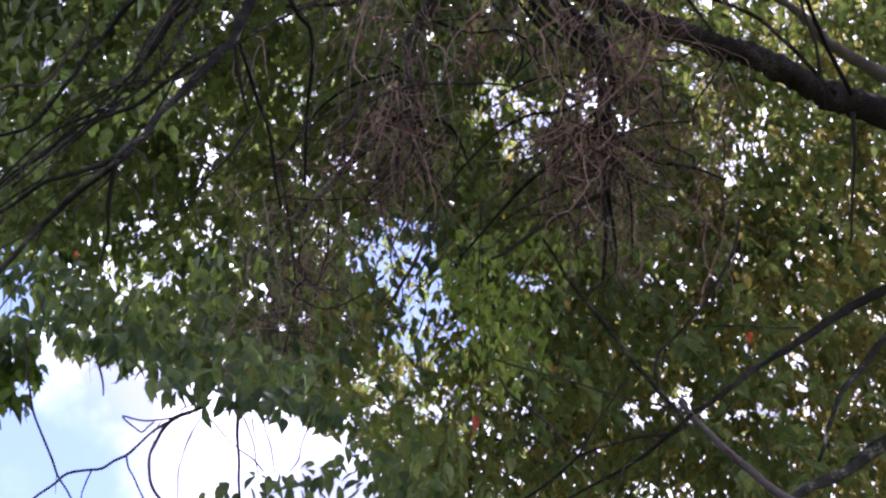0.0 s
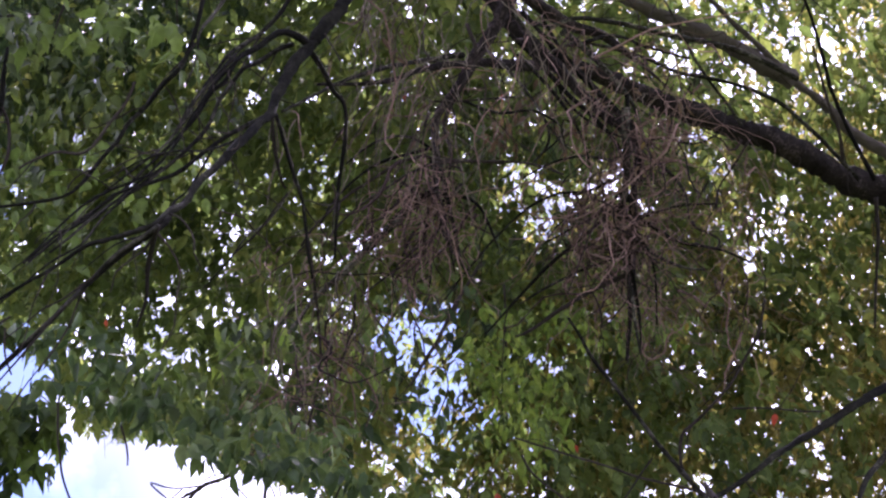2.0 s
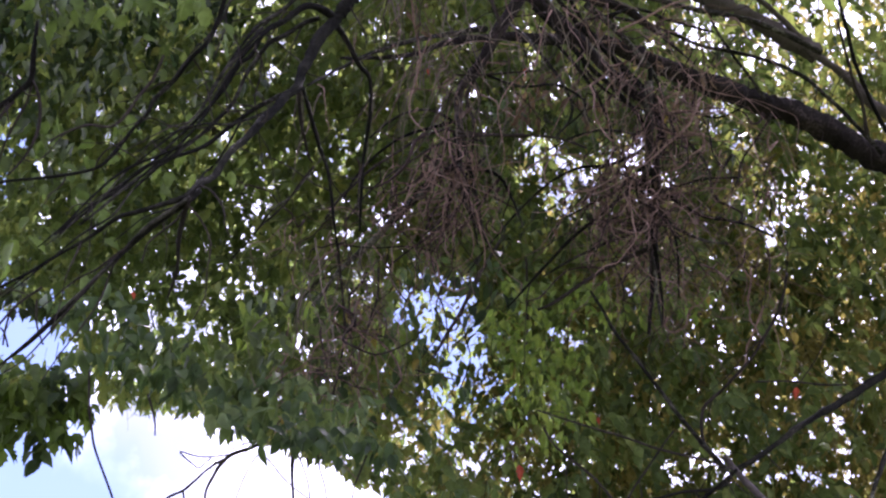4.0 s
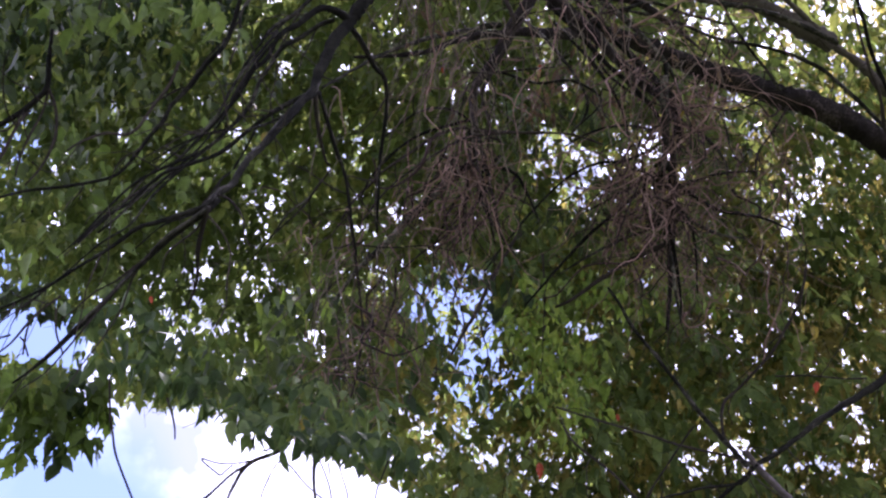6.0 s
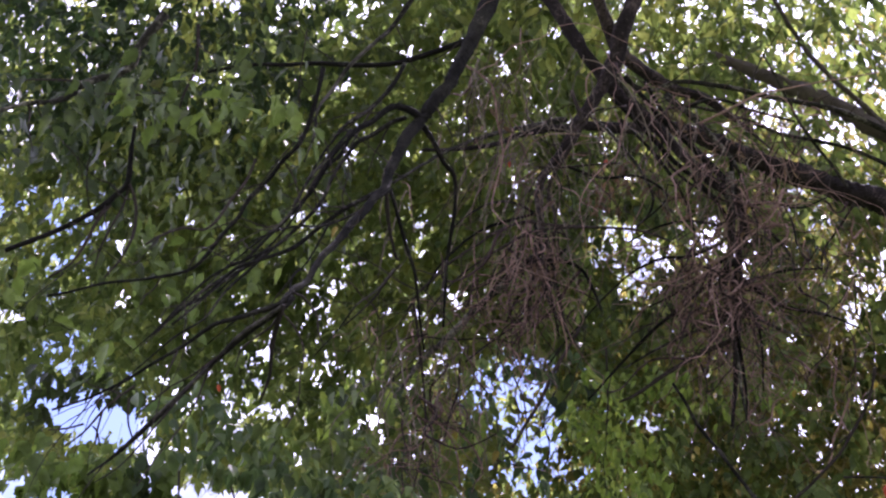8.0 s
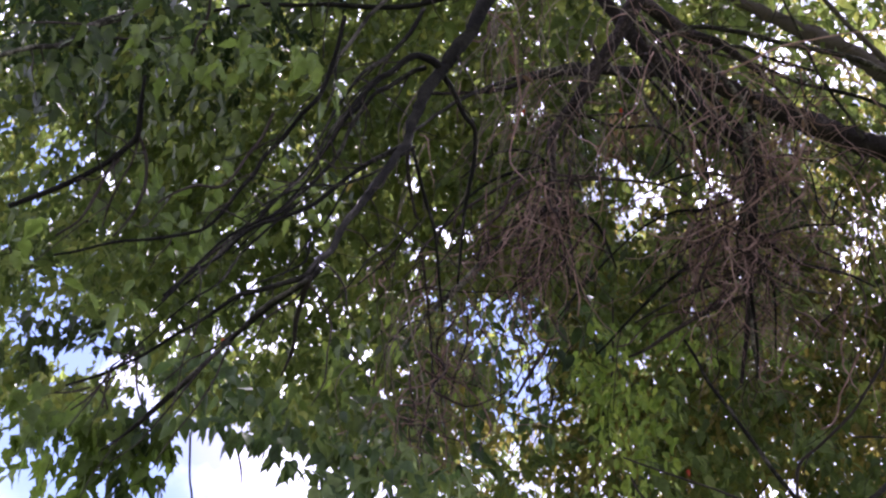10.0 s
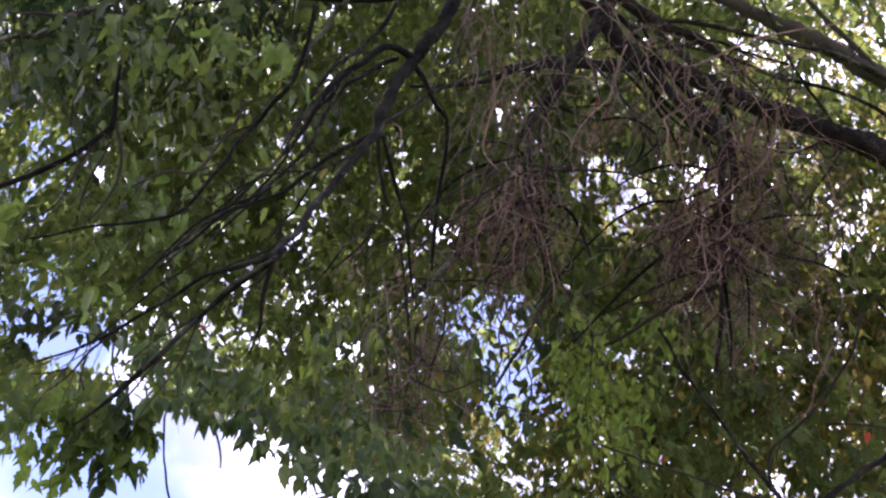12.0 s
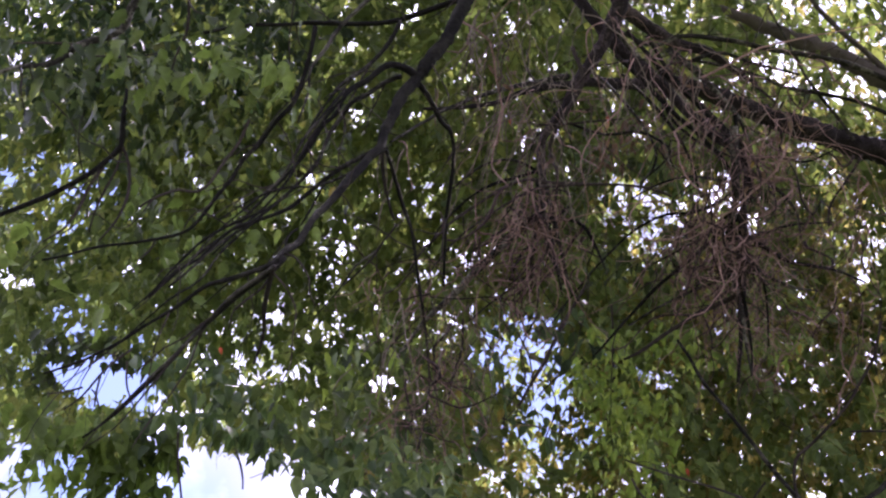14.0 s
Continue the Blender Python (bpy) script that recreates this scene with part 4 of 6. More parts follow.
def clearing(x, y, z, w, h, keep, beyond=0.0):
    """A thin place in the crowns about a point, through which the sky shows: half its width and height, the share of leaves left, and how far off it begins."""
    c = np.array((x, y, z)) - STAND
    d = np.linalg.norm(c)
    c /= d
    right = np.cross(c, (0, 0, 1))
    right /= np.linalg.norm(right)
    CLEARINGS.append((c, right, np.cross(right, c), w / d, h / d, keep, beyond))


clearing(-2.22, 6.63, 4.36, 0.41, 0.34, 0.00)
clearing(-2.79, 6.14, 4.93, 0.28, 0.14, 0.00)
clearing(0.31, 5.99, 6.11, 0.14, 0.11, 0.20)
clearing(0.40, 6.02, 6.07, 0.10, 0.10, 0.14)
clearing(0.84, 5.95, 6.10, 0.12, 0.10, 0.25)
clearing(-2.59, 6.22, 4.93, 0.14, 0.12, 0.12)
clearing(-1.54, 6.87, 4.23, 0.69, 0.41, 0.00)
clearing(-1.15, 6.94, 4.24, 0.38, 0.30, 0.00)
clearing(-1.89, 6.71, 4.40, 0.41, 0.32, 0.00)
clearing(-1.35, 6.88, 4.28, 0.41, 0.30, 0.00)
clearing(-0.98, 7.03, 4.04, 0.65, 0.41, 0.00)
clearing(-2.74, 6.53, 4.13, 0.58, 0.38, 0.00)
clearing(-2.38, 6.47, 4.60, 0.14, 0.19, 0.00)
clearing(-2.07, 6.63, 4.46, 0.21, 0.19, 0.00)
clearing(-0.66, 7.12, 3.90, 0.31, 0.27, 0.00)
clearing(-2.87, 6.37, 4.37, 0.21, 0.17, 0.00)
clearing(-3.14, 6.26, 4.32, 0.31, 0.21, 0.00)
clearing(-2.00, 6.86, 3.93, 1.03, 0.48, 0.00)
clearing(-3.17, 6.38, 4.00, 0.55, 0.41, 0.00)
clearing(1.22, 6.99, 4.04, 0.21, 0.07, 0.33)
clearing(1.49, 6.95, 3.98, 0.14, 0.09, 0.33)
clearing(1.55, 5.35, 6.64, 0.59, 0.21, 0.50)
clearing(1.92, 5.37, 6.48, 0.28, 0.28, 0.44)
clearing(1.75, 5.96, 5.82, 0.33, 0.28, 0.58)
clearing(1.99, 5.80, 5.93, 0.16, 0.42, 0.68)
clearing(1.81, 5.58, 6.28, 0.21, 0.18, 0.50)
clearing(0.34, 6.00, 6.11, 0.23, 0.17, 0.33)
clearing(0.86, 5.95, 6.10, 0.24, 0.19, 0.32)
clearing(1.40, 5.72, 6.25, 0.14, 0.11, 0.48)
clearing(-1.75, 6.34, 5.23, 0.52, 0.18, 0.74)
clearing(-1.94, 6.37, 5.08, 0.18, 0.12, 0.53)
clearing(-1.65, 6.43, 5.11, 0.18, 0.09, 0.56)
clearing(-1.60, 6.31, 5.35, 0.16, 0.09, 0.58)
clearing(-1.80, 6.24, 5.39, 0.13, 0.11, 0.41)
clearing(-1.46, 6.09, 5.76, 0.13, 0.15, 0.42)
clearing(-1.67, 5.78, 6.10, 0.09, 0.09, 0.38)
clearing(-0.75, 6.21, 5.76, 0.24, 0.14, 0.64)
clearing(-0.92, 5.90, 6.16, 0.14, 0.11, 0.66)
clearing(-2.25, 6.23, 5.15, 0.21, 0.18, 0.58)
clearing(-0.34, 6.51, 5.33, 0.33, 0.25, 0.09)
clearing(-0.16, 6.65, 5.08, 0.18, 0.25, 0.11)
clearing(-0.33, 6.72, 4.94, 0.13, 0.14, 0.31)
clearing(0.04, 6.73, 4.93, 0.12, 0.13, 0.45)
clearing(-0.19, 6.88, 4.61, 0.31, 0.18, 0.69)
clearing(-0.50, 6.81, 4.72, 0.15, 0.15, 0.55)
clearing(-0.78, 6.42, 5.43, 0.18, 0.14, 0.70)
clearing(1.29, 6.81, 4.47, 0.31, 0.12, 0.68)
clearing(1.72, 6.73, 4.43, 0.28, 0.08, 0.79)
clearing(2.00, 6.58, 4.59, 0.09, 0.14, 0.79)
clearing(1.37, 6.49, 5.11, 0.14, 0.08, 0.88)
clearing(0.43, 6.57, 5.22, 0.18, 0.09, 0.53)
clearing(-0.28, 5.79, 6.37, 0.18, 0.11, 0.58)
clearing(-2.84, 6.12, 4.92, 0.38, 0.19, 0.24)
clearing(-2.52, 6.24, 4.94, 0.18, 0.18, 0.38)
clearing(-2.39, 6.39, 4.74, 0.14, 0.16, 0.28)
clearing(-2.88, 5.94, 5.20, 0.18, 0.14, 0.43)
clearing(-2.88, 5.53, 5.80, 0.18, 0.14, 0.48)
clearing(-2.87, 5.65, 5.65, 0.11, 0.09, 0.53)
clearing(-2.62, 5.69, 5.76, 0.12, 0.07, 0.58)
clearing(-2.22, 5.15, 6.61, 0.04, 0.03, 0.16)
clearing(-2.29, 5.56, 6.11, 0.03, 0.04, 0.16)
clearing(-2.10, 5.66, 6.08, 0.03, 0.03, 0.16)
clearing(-2.23, 5.70, 5.96, 0.04, 0.03, 0.16)
clearing(-2.62, 5.69, 5.76, 0.04, 0.03, 0.16)
clearing(-2.87, 5.53, 5.82, 0.05, 0.05, 0.16)
clearing(-2.71, 5.57, 5.86, 0.03, 0.03, 0.16)
clearing(-2.88, 5.65, 5.65, 0.03, 0.04, 0.16)
clearing(-2.01, 5.80, 5.93, 0.03, 0.03, 0.16)
clearing(-1.67, 5.78, 6.10, 0.05, 0.06, 0.16)
clearing(-1.47, 6.09, 5.76, 0.09, 0.11, 0.16)
clearing(-1.38, 6.09, 5.78, 0.03, 0.03, 0.16)
clearing(-1.38, 5.32, 6.73, 0.05, 0.04, 0.16)
clearing(-1.32, 5.35, 6.71, 0.03, 0.04, 0.16)
clearing(-1.34, 5.57, 6.46, 0.03, 0.03, 0.16)
clearing(-1.30, 5.60, 6.45, 0.03, 0.02, 0.16)
clearing(-0.99, 5.64, 6.47, 0.05, 0.03, 0.16)
clearing(-0.92, 5.90, 6.16, 0.04, 0.04, 0.16)
clearing(-1.06, 6.00, 5.99, 0.04, 0.03, 0.16)
clearing(-0.89, 6.01, 6.02, 0.04, 0.03, 0.16)
clearing(-0.68, 5.90, 6.20, 0.04, 0.04, 0.16)
clearing(-0.55, 5.75, 6.41, 0.03, 0.03, 0.16)
clearing(-0.65, 6.20, 5.80, 0.06, 0.06, 0.16)
clearing(-0.80, 6.23, 5.72, 0.03, 0.08, 0.16)
clearing(-0.90, 6.21, 5.73, 0.03, 0.05, 0.16)
clearing(-0.86, 6.24, 5.69, 0.05, 0.03, 0.16)
clearing(-0.91, 6.12, 5.87, 0.03, 0.04, 0.16)
clearing(-0.66, 5.42, 6.76, 0.03, 0.04, 0.16)
clearing(-0.34, 5.79, 6.38, 0.04, 0.04, 0.16)
clearing(-0.17, 5.80, 6.38, 0.03, 0.03, 0.16)
clearing(0.22, 5.89, 6.26, 0.04, 0.04, 0.16)
clearing(0.29, 5.91, 6.23, 0.04, 0.04, 0.16)
clearing(0.27, 5.97, 6.15, 0.12, 0.07, 0.16)
clearing(0.39, 6.00, 6.10, 0.10, 0.12, 0.16)
clearing(0.31, 6.04, 6.05, 0.05, 0.07, 0.16)
clearing(0.12, 6.06, 6.04, 0.04, 0.05, 0.16)
clearing(0.20, 6.09, 5.98, 0.04, 0.04, 0.16)
clearing(0.13, 6.16, 5.89, 0.04, 0.03, 0.16)
clearing(0.02, 6.15, 5.91, 0.03, 0.02, 0.16)
clearing(0.82, 5.90, 6.16, 0.05, 0.04, 0.28)
clearing(0.88, 5.95, 6.10, 0.05, 0.05, 0.28)
clearing(0.82, 5.99, 6.06, 0.04, 0.04, 0.38)
clearing(0.71, 5.97, 6.10, 0.03, 0.03, 0.28)
clearing(0.94, 6.01, 6.00, 0.03, 0.03, 0.16)
clearing(1.16, 5.36, 6.73, 0.05, 0.07, 0.16)
clearing(1.13, 5.45, 6.64, 0.07, 0.04, 0.16)
clearing(1.36, 5.35, 6.69, 0.05, 0.04, 0.18)
clearing(1.53, 5.29, 6.71, 0.04, 0.03, 0.16)
clearing(1.60, 5.42, 6.54, 0.09, 0.04, 0.18)
clearing(1.98, 5.26, 6.58, 0.11, 0.12, 0.16)
clearing(1.88, 5.23, 6.64, 0.07, 0.06, 0.16)
clearing(2.01, 5.37, 6.44, 0.07, 0.07, 0.48)
clearing(1.35, 5.69, 6.31, 0.05, 0.03, 0.16)
clearing(1.45, 5.75, 6.21, 0.05, 0.05, 0.16)
clearing(1.33, 5.55, 6.48, 0.05, 0.04, 0.28)
clearing(1.78, 5.54, 6.34, 0.10, 0.06, 0.53)
clearing(1.81, 5.61, 6.25, 0.09, 0.05, 0.48)
clearing(1.79, 5.86, 5.93, 0.07, 0.06, 0.28)
clearing(1.75, 5.97, 5.79, 0.10, 0.08, 0.23)
clearing(1.65, 6.08, 5.69, 0.07, 0.07, 0.28)
clearing(1.58, 6.04, 5.76, 0.04, 0.04, 0.28)
clearing(1.69, 6.10, 5.63, 0.05, 0.04, 0.38)
clearing(1.39, 5.94, 5.97, 0.03, 0.03, 0.18)
clearing(1.27, 6.07, 5.83, 0.03, 0.03, 0.16)
clearing(1.50, 6.02, 5.83, 0.03, 0.04, 0.38)
clearing(1.89, 5.88, 5.86, 0.05, 0.03, 0.38)
clearing(2.02, 5.91, 5.76, 0.04, 0.04, 0.38)
clearing(1.39, 5.99, 5.91, 0.03, 0.02, 0.28)
clearing(1.71, 5.74, 6.12, 0.03, 0.02, 0.16)
clearing(1.18, 5.75, 6.29, 0.03, 0.02, 0.16)
clearing(0.87, 5.45, 6.69, 0.03, 0.02, 0.16)
clearing(-1.82, 6.22, 5.40, 0.07, 0.08, 0.16)
clearing(-1.75, 6.27, 5.36, 0.06, 0.03, 0.16)
clearing(-1.65, 6.31, 5.33, 0.04, 0.03, 0.16)
clearing(-1.51, 6.32, 5.37, 0.10, 0.06, 0.16)
clearing(-2.57, 6.12, 5.13, 0.04, 0.04, 0.16)
clearing(-2.32, 6.20, 5.16, 0.05, 0.05, 0.16)
clearing(-1.80, 6.32, 5.25, 0.06, 0.05, 0.16)
clearing(-2.17, 6.29, 5.09, 0.05, 0.05, 0.16)
clearing(-2.00, 6.32, 5.13, 0.05, 0.08, 0.16)
clearing(-1.86, 6.38, 5.10, 0.08, 0.08, 0.16)
clearing(-1.76, 6.42, 5.09, 0.07, 0.04, 0.16)
clearing(-1.65, 6.43, 5.11, 0.11, 0.07, 0.16)
clearing(-1.95, 6.41, 5.00, 0.06, 0.07, 0.16)
clearing(-1.57, 6.57, 4.88, 0.05, 0.07, 0.16)
clearing(-1.95, 6.48, 4.87, 0.03, 0.05, 0.16)
clearing(-2.20, 6.42, 4.83, 0.05, 0.04, 0.16)
clearing(-2.10, 6.46, 4.81, 0.03, 0.04, 0.16)
clearing(-1.21, 6.30, 5.51, 0.03, 0.03, 0.16)
clearing(-1.62, 6.24, 5.47, 0.03, 0.03, 0.16)
clearing(-2.91, 5.91, 5.23, 0.07, 0.08, 0.16)
clearing(-2.92, 5.99, 5.09, 0.06, 0.10, 0.16)
clearing(-2.84, 6.12, 4.92, 0.29, 0.16, 0.16)
clearing(-2.58, 6.22, 4.94, 0.11, 0.12, 0.23)
clearing(-2.42, 6.39, 4.74, 0.09, 0.10, 0.16)
clearing(-2.48, 6.21, 5.04, 0.07, 0.06, 0.28)
clearing(-2.49, 6.28, 4.90, 0.08, 0.05, 0.28)
clearing(-0.44, 6.51, 5.33, 0.12, 0.13, 0.16)
clearing(-0.27, 6.51, 5.33, 0.10, 0.13, 0.16)
clearing(-0.13, 6.42, 5.50, 0.07, 0.05, 0.16)
clearing(-0.08, 6.44, 5.46, 0.04, 0.06, 0.16)
clearing(-0.15, 6.63, 5.12, 0.09, 0.14, 0.16)
clearing(-0.19, 6.69, 5.01, 0.08, 0.07, 0.16)
clearing(-0.35, 6.72, 4.94, 0.08, 0.09, 0.16)
clearing(0.04, 6.71, 4.97, 0.05, 0.06, 0.16)
clearing(0.09, 6.75, 4.89, 0.04, 0.06, 0.16)
clearing(-0.53, 6.82, 4.69, 0.06, 0.08, 0.16)
clearing(-0.43, 6.78, 4.80, 0.03, 0.10, 0.16)
clearing(-0.55, 6.80, 4.75, 0.06, 0.04, 0.16)
clearing(-0.22, 6.88, 4.61, 0.07, 0.08, 0.16)
clearing(-0.12, 6.92, 4.52, 0.11, 0.05, 0.16)
clearing(-0.49, 6.91, 4.51, 0.06, 0.05, 0.23)
clearing(-0.29, 6.84, 4.68, 0.03, 0.05, 0.16)
clearing(-0.04, 6.90, 4.56, 0.03, 0.03, 0.16)
clearing(-0.93, 6.86, 4.51, 0.05, 0.08, 0.16)
clearing(-0.83, 6.87, 4.51, 0.04, 0.06, 0.16)
clearing(-0.64, 6.91, 4.47, 0.05, 0.05, 0.16)
clearing(-0.56, 6.50, 5.32, 0.05, 0.10, 0.16)
clearing(-0.24, 6.76, 4.85, 0.05, 0.05, 0.16)
clearing(-0.39, 6.86, 4.63, 0.05, 0.08, 0.38)
clearing(-0.32, 6.91, 4.51, 0.05, 0.05, 0.43)
clearing(-0.63, 6.36, 5.54, 0.04, 0.03, 0.16)
clearing(-0.73, 6.44, 5.40, 0.03, 0.04, 0.16)
clearing(-0.73, 6.38, 5.49, 0.04, 0.04, 0.16)
clearing(-1.13, 6.53, 5.13, 0.05, 0.06, 0.16)
clearing(-1.22, 6.54, 5.09, 0.04, 0.05, 0.16)
clearing(-1.17, 6.40, 5.36, 0.03, 0.03, 0.16)
clearing(-0.89, 6.65, 4.98, 0.03, 0.07, 0.16)
clearing(-0.66, 6.66, 5.02, 0.04, 0.04, 0.16)
clearing(-0.70, 6.71, 4.90, 0.04, 0.03, 0.16)
clearing(-0.50, 6.71, 4.93, 0.04, 0.05, 0.16)
clearing(-0.60, 6.71, 4.93, 0.03, 0.05, 0.16)
clearing(-0.99, 6.66, 4.93, 0.05, 0.03, 0.16)
clearing(-1.10, 6.77, 4.67, 0.04, 0.03, 0.16)
clearing(-0.92, 6.47, 5.30, 0.03, 0.04, 0.16)
clearing(-1.07, 6.75, 4.72, 0.03, 0.03, 0.16)
clearing(-0.89, 6.77, 4.74, 0.03, 0.03, 0.16)
clearing(-0.48, 6.33, 5.62, 0.04, 0.03, 0.16)
clearing(-0.99, 6.36, 5.47, 0.03, 0.03, 0.16)
clearing(1.30, 6.22, 5.59, 0.03, 0.03, 0.16)
clearing(0.61, 6.38, 5.51, 0.04, 0.02, 0.16)
clearing(0.45, 6.56, 5.22, 0.06, 0.04, 0.16)
clearing(0.38, 6.55, 5.25, 0.03, 0.03, 0.16)
clearing(1.38, 6.48, 5.12, 0.04, 0.02, 0.16)
clearing(1.30, 6.55, 5.02, 0.03, 0.02, 0.16)
clearing(1.17, 6.51, 5.15, 0.04, 0.03, 0.28)
clearing(1.46, 6.39, 5.25, 0.03, 0.03, 0.16)
clearing(1.21, 6.61, 4.93, 0.03, 0.02, 0.16)
clearing(2.06, 6.21, 5.27, 0.02, 0.03, 0.16)
clearing(1.09, 6.84, 4.49, 0.06, 0.06, 0.16)
clearing(1.12, 6.86, 4.43, 0.04, 0.05, 0.16)
clearing(1.29, 6.80, 4.50, 0.10, 0.08, 0.16)
clearing(1.39, 6.77, 4.51, 0.04, 0.07, 0.16)
clearing(1.42, 6.83, 4.37, 0.05, 0.04, 0.16)
clearing(1.65, 6.75, 4.43, 0.06, 0.04, 0.16)
clearing(1.78, 6.72, 4.42, 0.10, 0.04, 0.16)
clearing(1.87, 6.70, 4.39, 0.04, 0.04, 0.16)
clearing(1.86, 6.61, 4.62, 0.02, 0.04, 0.16)
clearing(1.97, 6.57, 4.65, 0.03, 0.03, 0.16)
clearing(2.03, 6.54, 4.65, 0.03, 0.05, 0.16)
clearing(2.05, 6.59, 4.53, 0.04, 0.03, 0.16)
clearing(2.05, 6.65, 4.39, 0.03, 0.05, 0.16)
clearing(1.74, 6.58, 4.75, 0.02, 0.03, 0.16)
clearing(1.48, 6.69, 4.65, 0.03, 0.02, 0.16)
clearing(0.52, 6.79, 4.75, 0.03, 0.04, 0.16)
clearing(0.35, 6.75, 4.87, 0.02, 0.03, 0.16)
clearing(1.95, 6.43, 4.93, 0.03, 0.03, 0.16)
clearing(1.58, 6.58, 4.85, 0.02, 0.02, 0.16)
clearing(0.88, 6.46, 5.32, 0.02, 0.02, 0.16)
clearing(-0.23, 6.51, 5.33, 0.03, 0.03, 0.16)
clearing(0.24, 6.50, 5.35, 0.04, 0.02, 0.16)
clearing(1.48, 6.79, 4.43, 0.04, 0.03, 0.28)
clearing(1.20, 6.84, 4.44, 0.04, 0.04, 0.28)
clearing(-3.07, 5.34, 5.90, 0.05, 0.04, 0.16)
clearing(-3.12, 5.37, 5.83, 0.05, 0.05, 0.28)
clearing(-3.24, 5.36, 5.75, 0.07, 0.06, 0.16)
clearing(-2.99, 5.48, 5.79, 0.07, 0.09, 0.16)
clearing(-2.86, 5.54, 5.79, 0.04, 0.04, 0.16)
clearing(-2.95, 5.42, 5.89, 0.06, 0.04, 0.28)
clearing(-3.13, 5.74, 5.29, 0.07, 0.05, 0.16)
clearing(-3.02, 5.80, 5.29, 0.04, 0.05, 0.16)
clearing(-3.24, 5.69, 5.28, 0.06, 0.06, 0.16)
clearing(-0.97, 5.23, 6.91, 0.08, 0.06, 0.16)
clearing(-2.30, 5.58, 6.08, 0.04, 0.04, 0.16)
clearing(-2.22, 5.14, 6.62, 0.07, 0.03, 0.16)
clearing(-2.53, 5.73, 5.75, 0.04, 0.04, 0.16)
clearing(-0.42, 5.31, 6.90, 0.05, 0.05, 0.28)
clearing(-0.35, 5.34, 6.87, 0.05, 0.04, 0.16)
clearing(0.30, 5.27, 6.94, 0.06, 0.05, 0.28)
clearing(0.28, 5.34, 6.88, 0.06, 0.04, 0.28)
clearing(0.64, 5.26, 6.92, 0.05, 0.05, 0.48)
clearing(-0.18, 5.49, 6.72, 0.04, 0.03, 0.16)
clearing(0.40, 5.29, 6.91, 0.05, 0.04, 0.28)
clearing(1.22, 5.39, 6.68, 0.06, 0.04, 0.38)
clearing(1.09, 5.29, 6.81, 0.06, 0.06, 0.28)
clearing(1.33, 5.18, 6.87, 0.10, 0.07, 0.28)
clearing(1.51, 5.15, 6.84, 0.09, 0.07, 0.18)
clearing(1.44, 5.25, 6.77, 0.07, 0.06, 0.38)
clearing(1.32, 5.49, 6.55, 0.04, 0.05, 0.38)
clearing(1.36, 5.20, 6.85, 0.16, 0.10, 0.28)
clearing(1.55, 5.26, 6.73, 0.12, 0.10, 0.28)
clearing(1.13, 5.41, 6.69, 0.08, 0.10, 0.33)
clearing(1.63, 5.43, 6.52, 0.16, 0.11, 0.28)
clearing(1.47, 5.52, 6.47, 0.10, 0.08, 0.33)
clearing(1.35, 5.73, 6.26, 0.10, 0.07, 0.28)
clearing(1.65, 5.15, 6.81, 0.10, 0.10, 0.38)
clearing(1.26, 5.46, 6.60, 0.05, 0.05, 0.33)
clearing(1.46, 5.80, 6.13, 0.09, 0.09, 0.33)
clearing(1.74, 5.62, 6.25, 0.06, 0.06, 0.38)
clearing(1.23, 5.20, 6.89, 0.09, 0.06, 0.28)
# wide openings far behind the nearest leaves and twigs
clearing(0.45, 6.09, 5.97, 0.27, 0.20, 0.20, 6.0)
clearing(0.52, 6.11, 5.93, 0.16, 0.14, 0.12, 6.0)
clearing(0.96, 6.03, 5.97, 0.17, 0.14, 0.30, 6.0)
clearing(-2.67, 6.22, 4.88, 0.31, 0.16, 0.05, 6.0)
# small chinks all over the crowns
for _ in range(170):
    x, z = rng.uniform(-2.9, 2.9), rng.uniform(3.9, 7.2)
    s = rng.uniform(0.012, 0.026)
    clearing(x, 6.6, z, s * rng.uniform(0.7, 1.5), s, 0.1)


WAVES = [(Vector(rng.standard_normal(3)).normalized() * (2 * math.pi / rng.uniform(0.13, 0.38)), rng.uniform(0, 6.28)) for _ in range(8)]


def left_standing(p, rough=0.4, most=1.0, reach=1.0):
    """Which of the places lie outside the clearings; inside them small tufts stay."""
    far = np.linalg.norm(p - STAND, axis=1)
    d = unit(p - STAND)
    ok = np.ones(len(p), bool)
    tuft = sum(np.sin(p @ np.array(k) + phase) for k, phase in WAVES) / 2.0
    tuft = 1 / (1 + np.exp(-1.7 * (0.8 * tuft + 0.75 * rng.standard_normal(len(p)))))
    uneven = sum(np.sin(p @ np.array(k) * 0.6 + 2 * phase) for k, phase in WAVES) / 2.0
    for c, right, up, w, h, keep, beyond in CLEARINGS:
        if keep > most:
            continue
        ahead = np.maximum(d @ c, 0.05)
        e = ((d @ right) / ahead / w) ** 2 + ((d @ up) / ahead / h) ** 2
        jag = 0.25 if keep == 0 else 1.0
        e = e * np.exp(jag * (rough * rng.standard_normal(len(p)) + 0.42 * uneven))
        ok &= ~((e < reach) & (tuft > keep) & (d @ c > 0.5) & (far > beyond))
    return ok


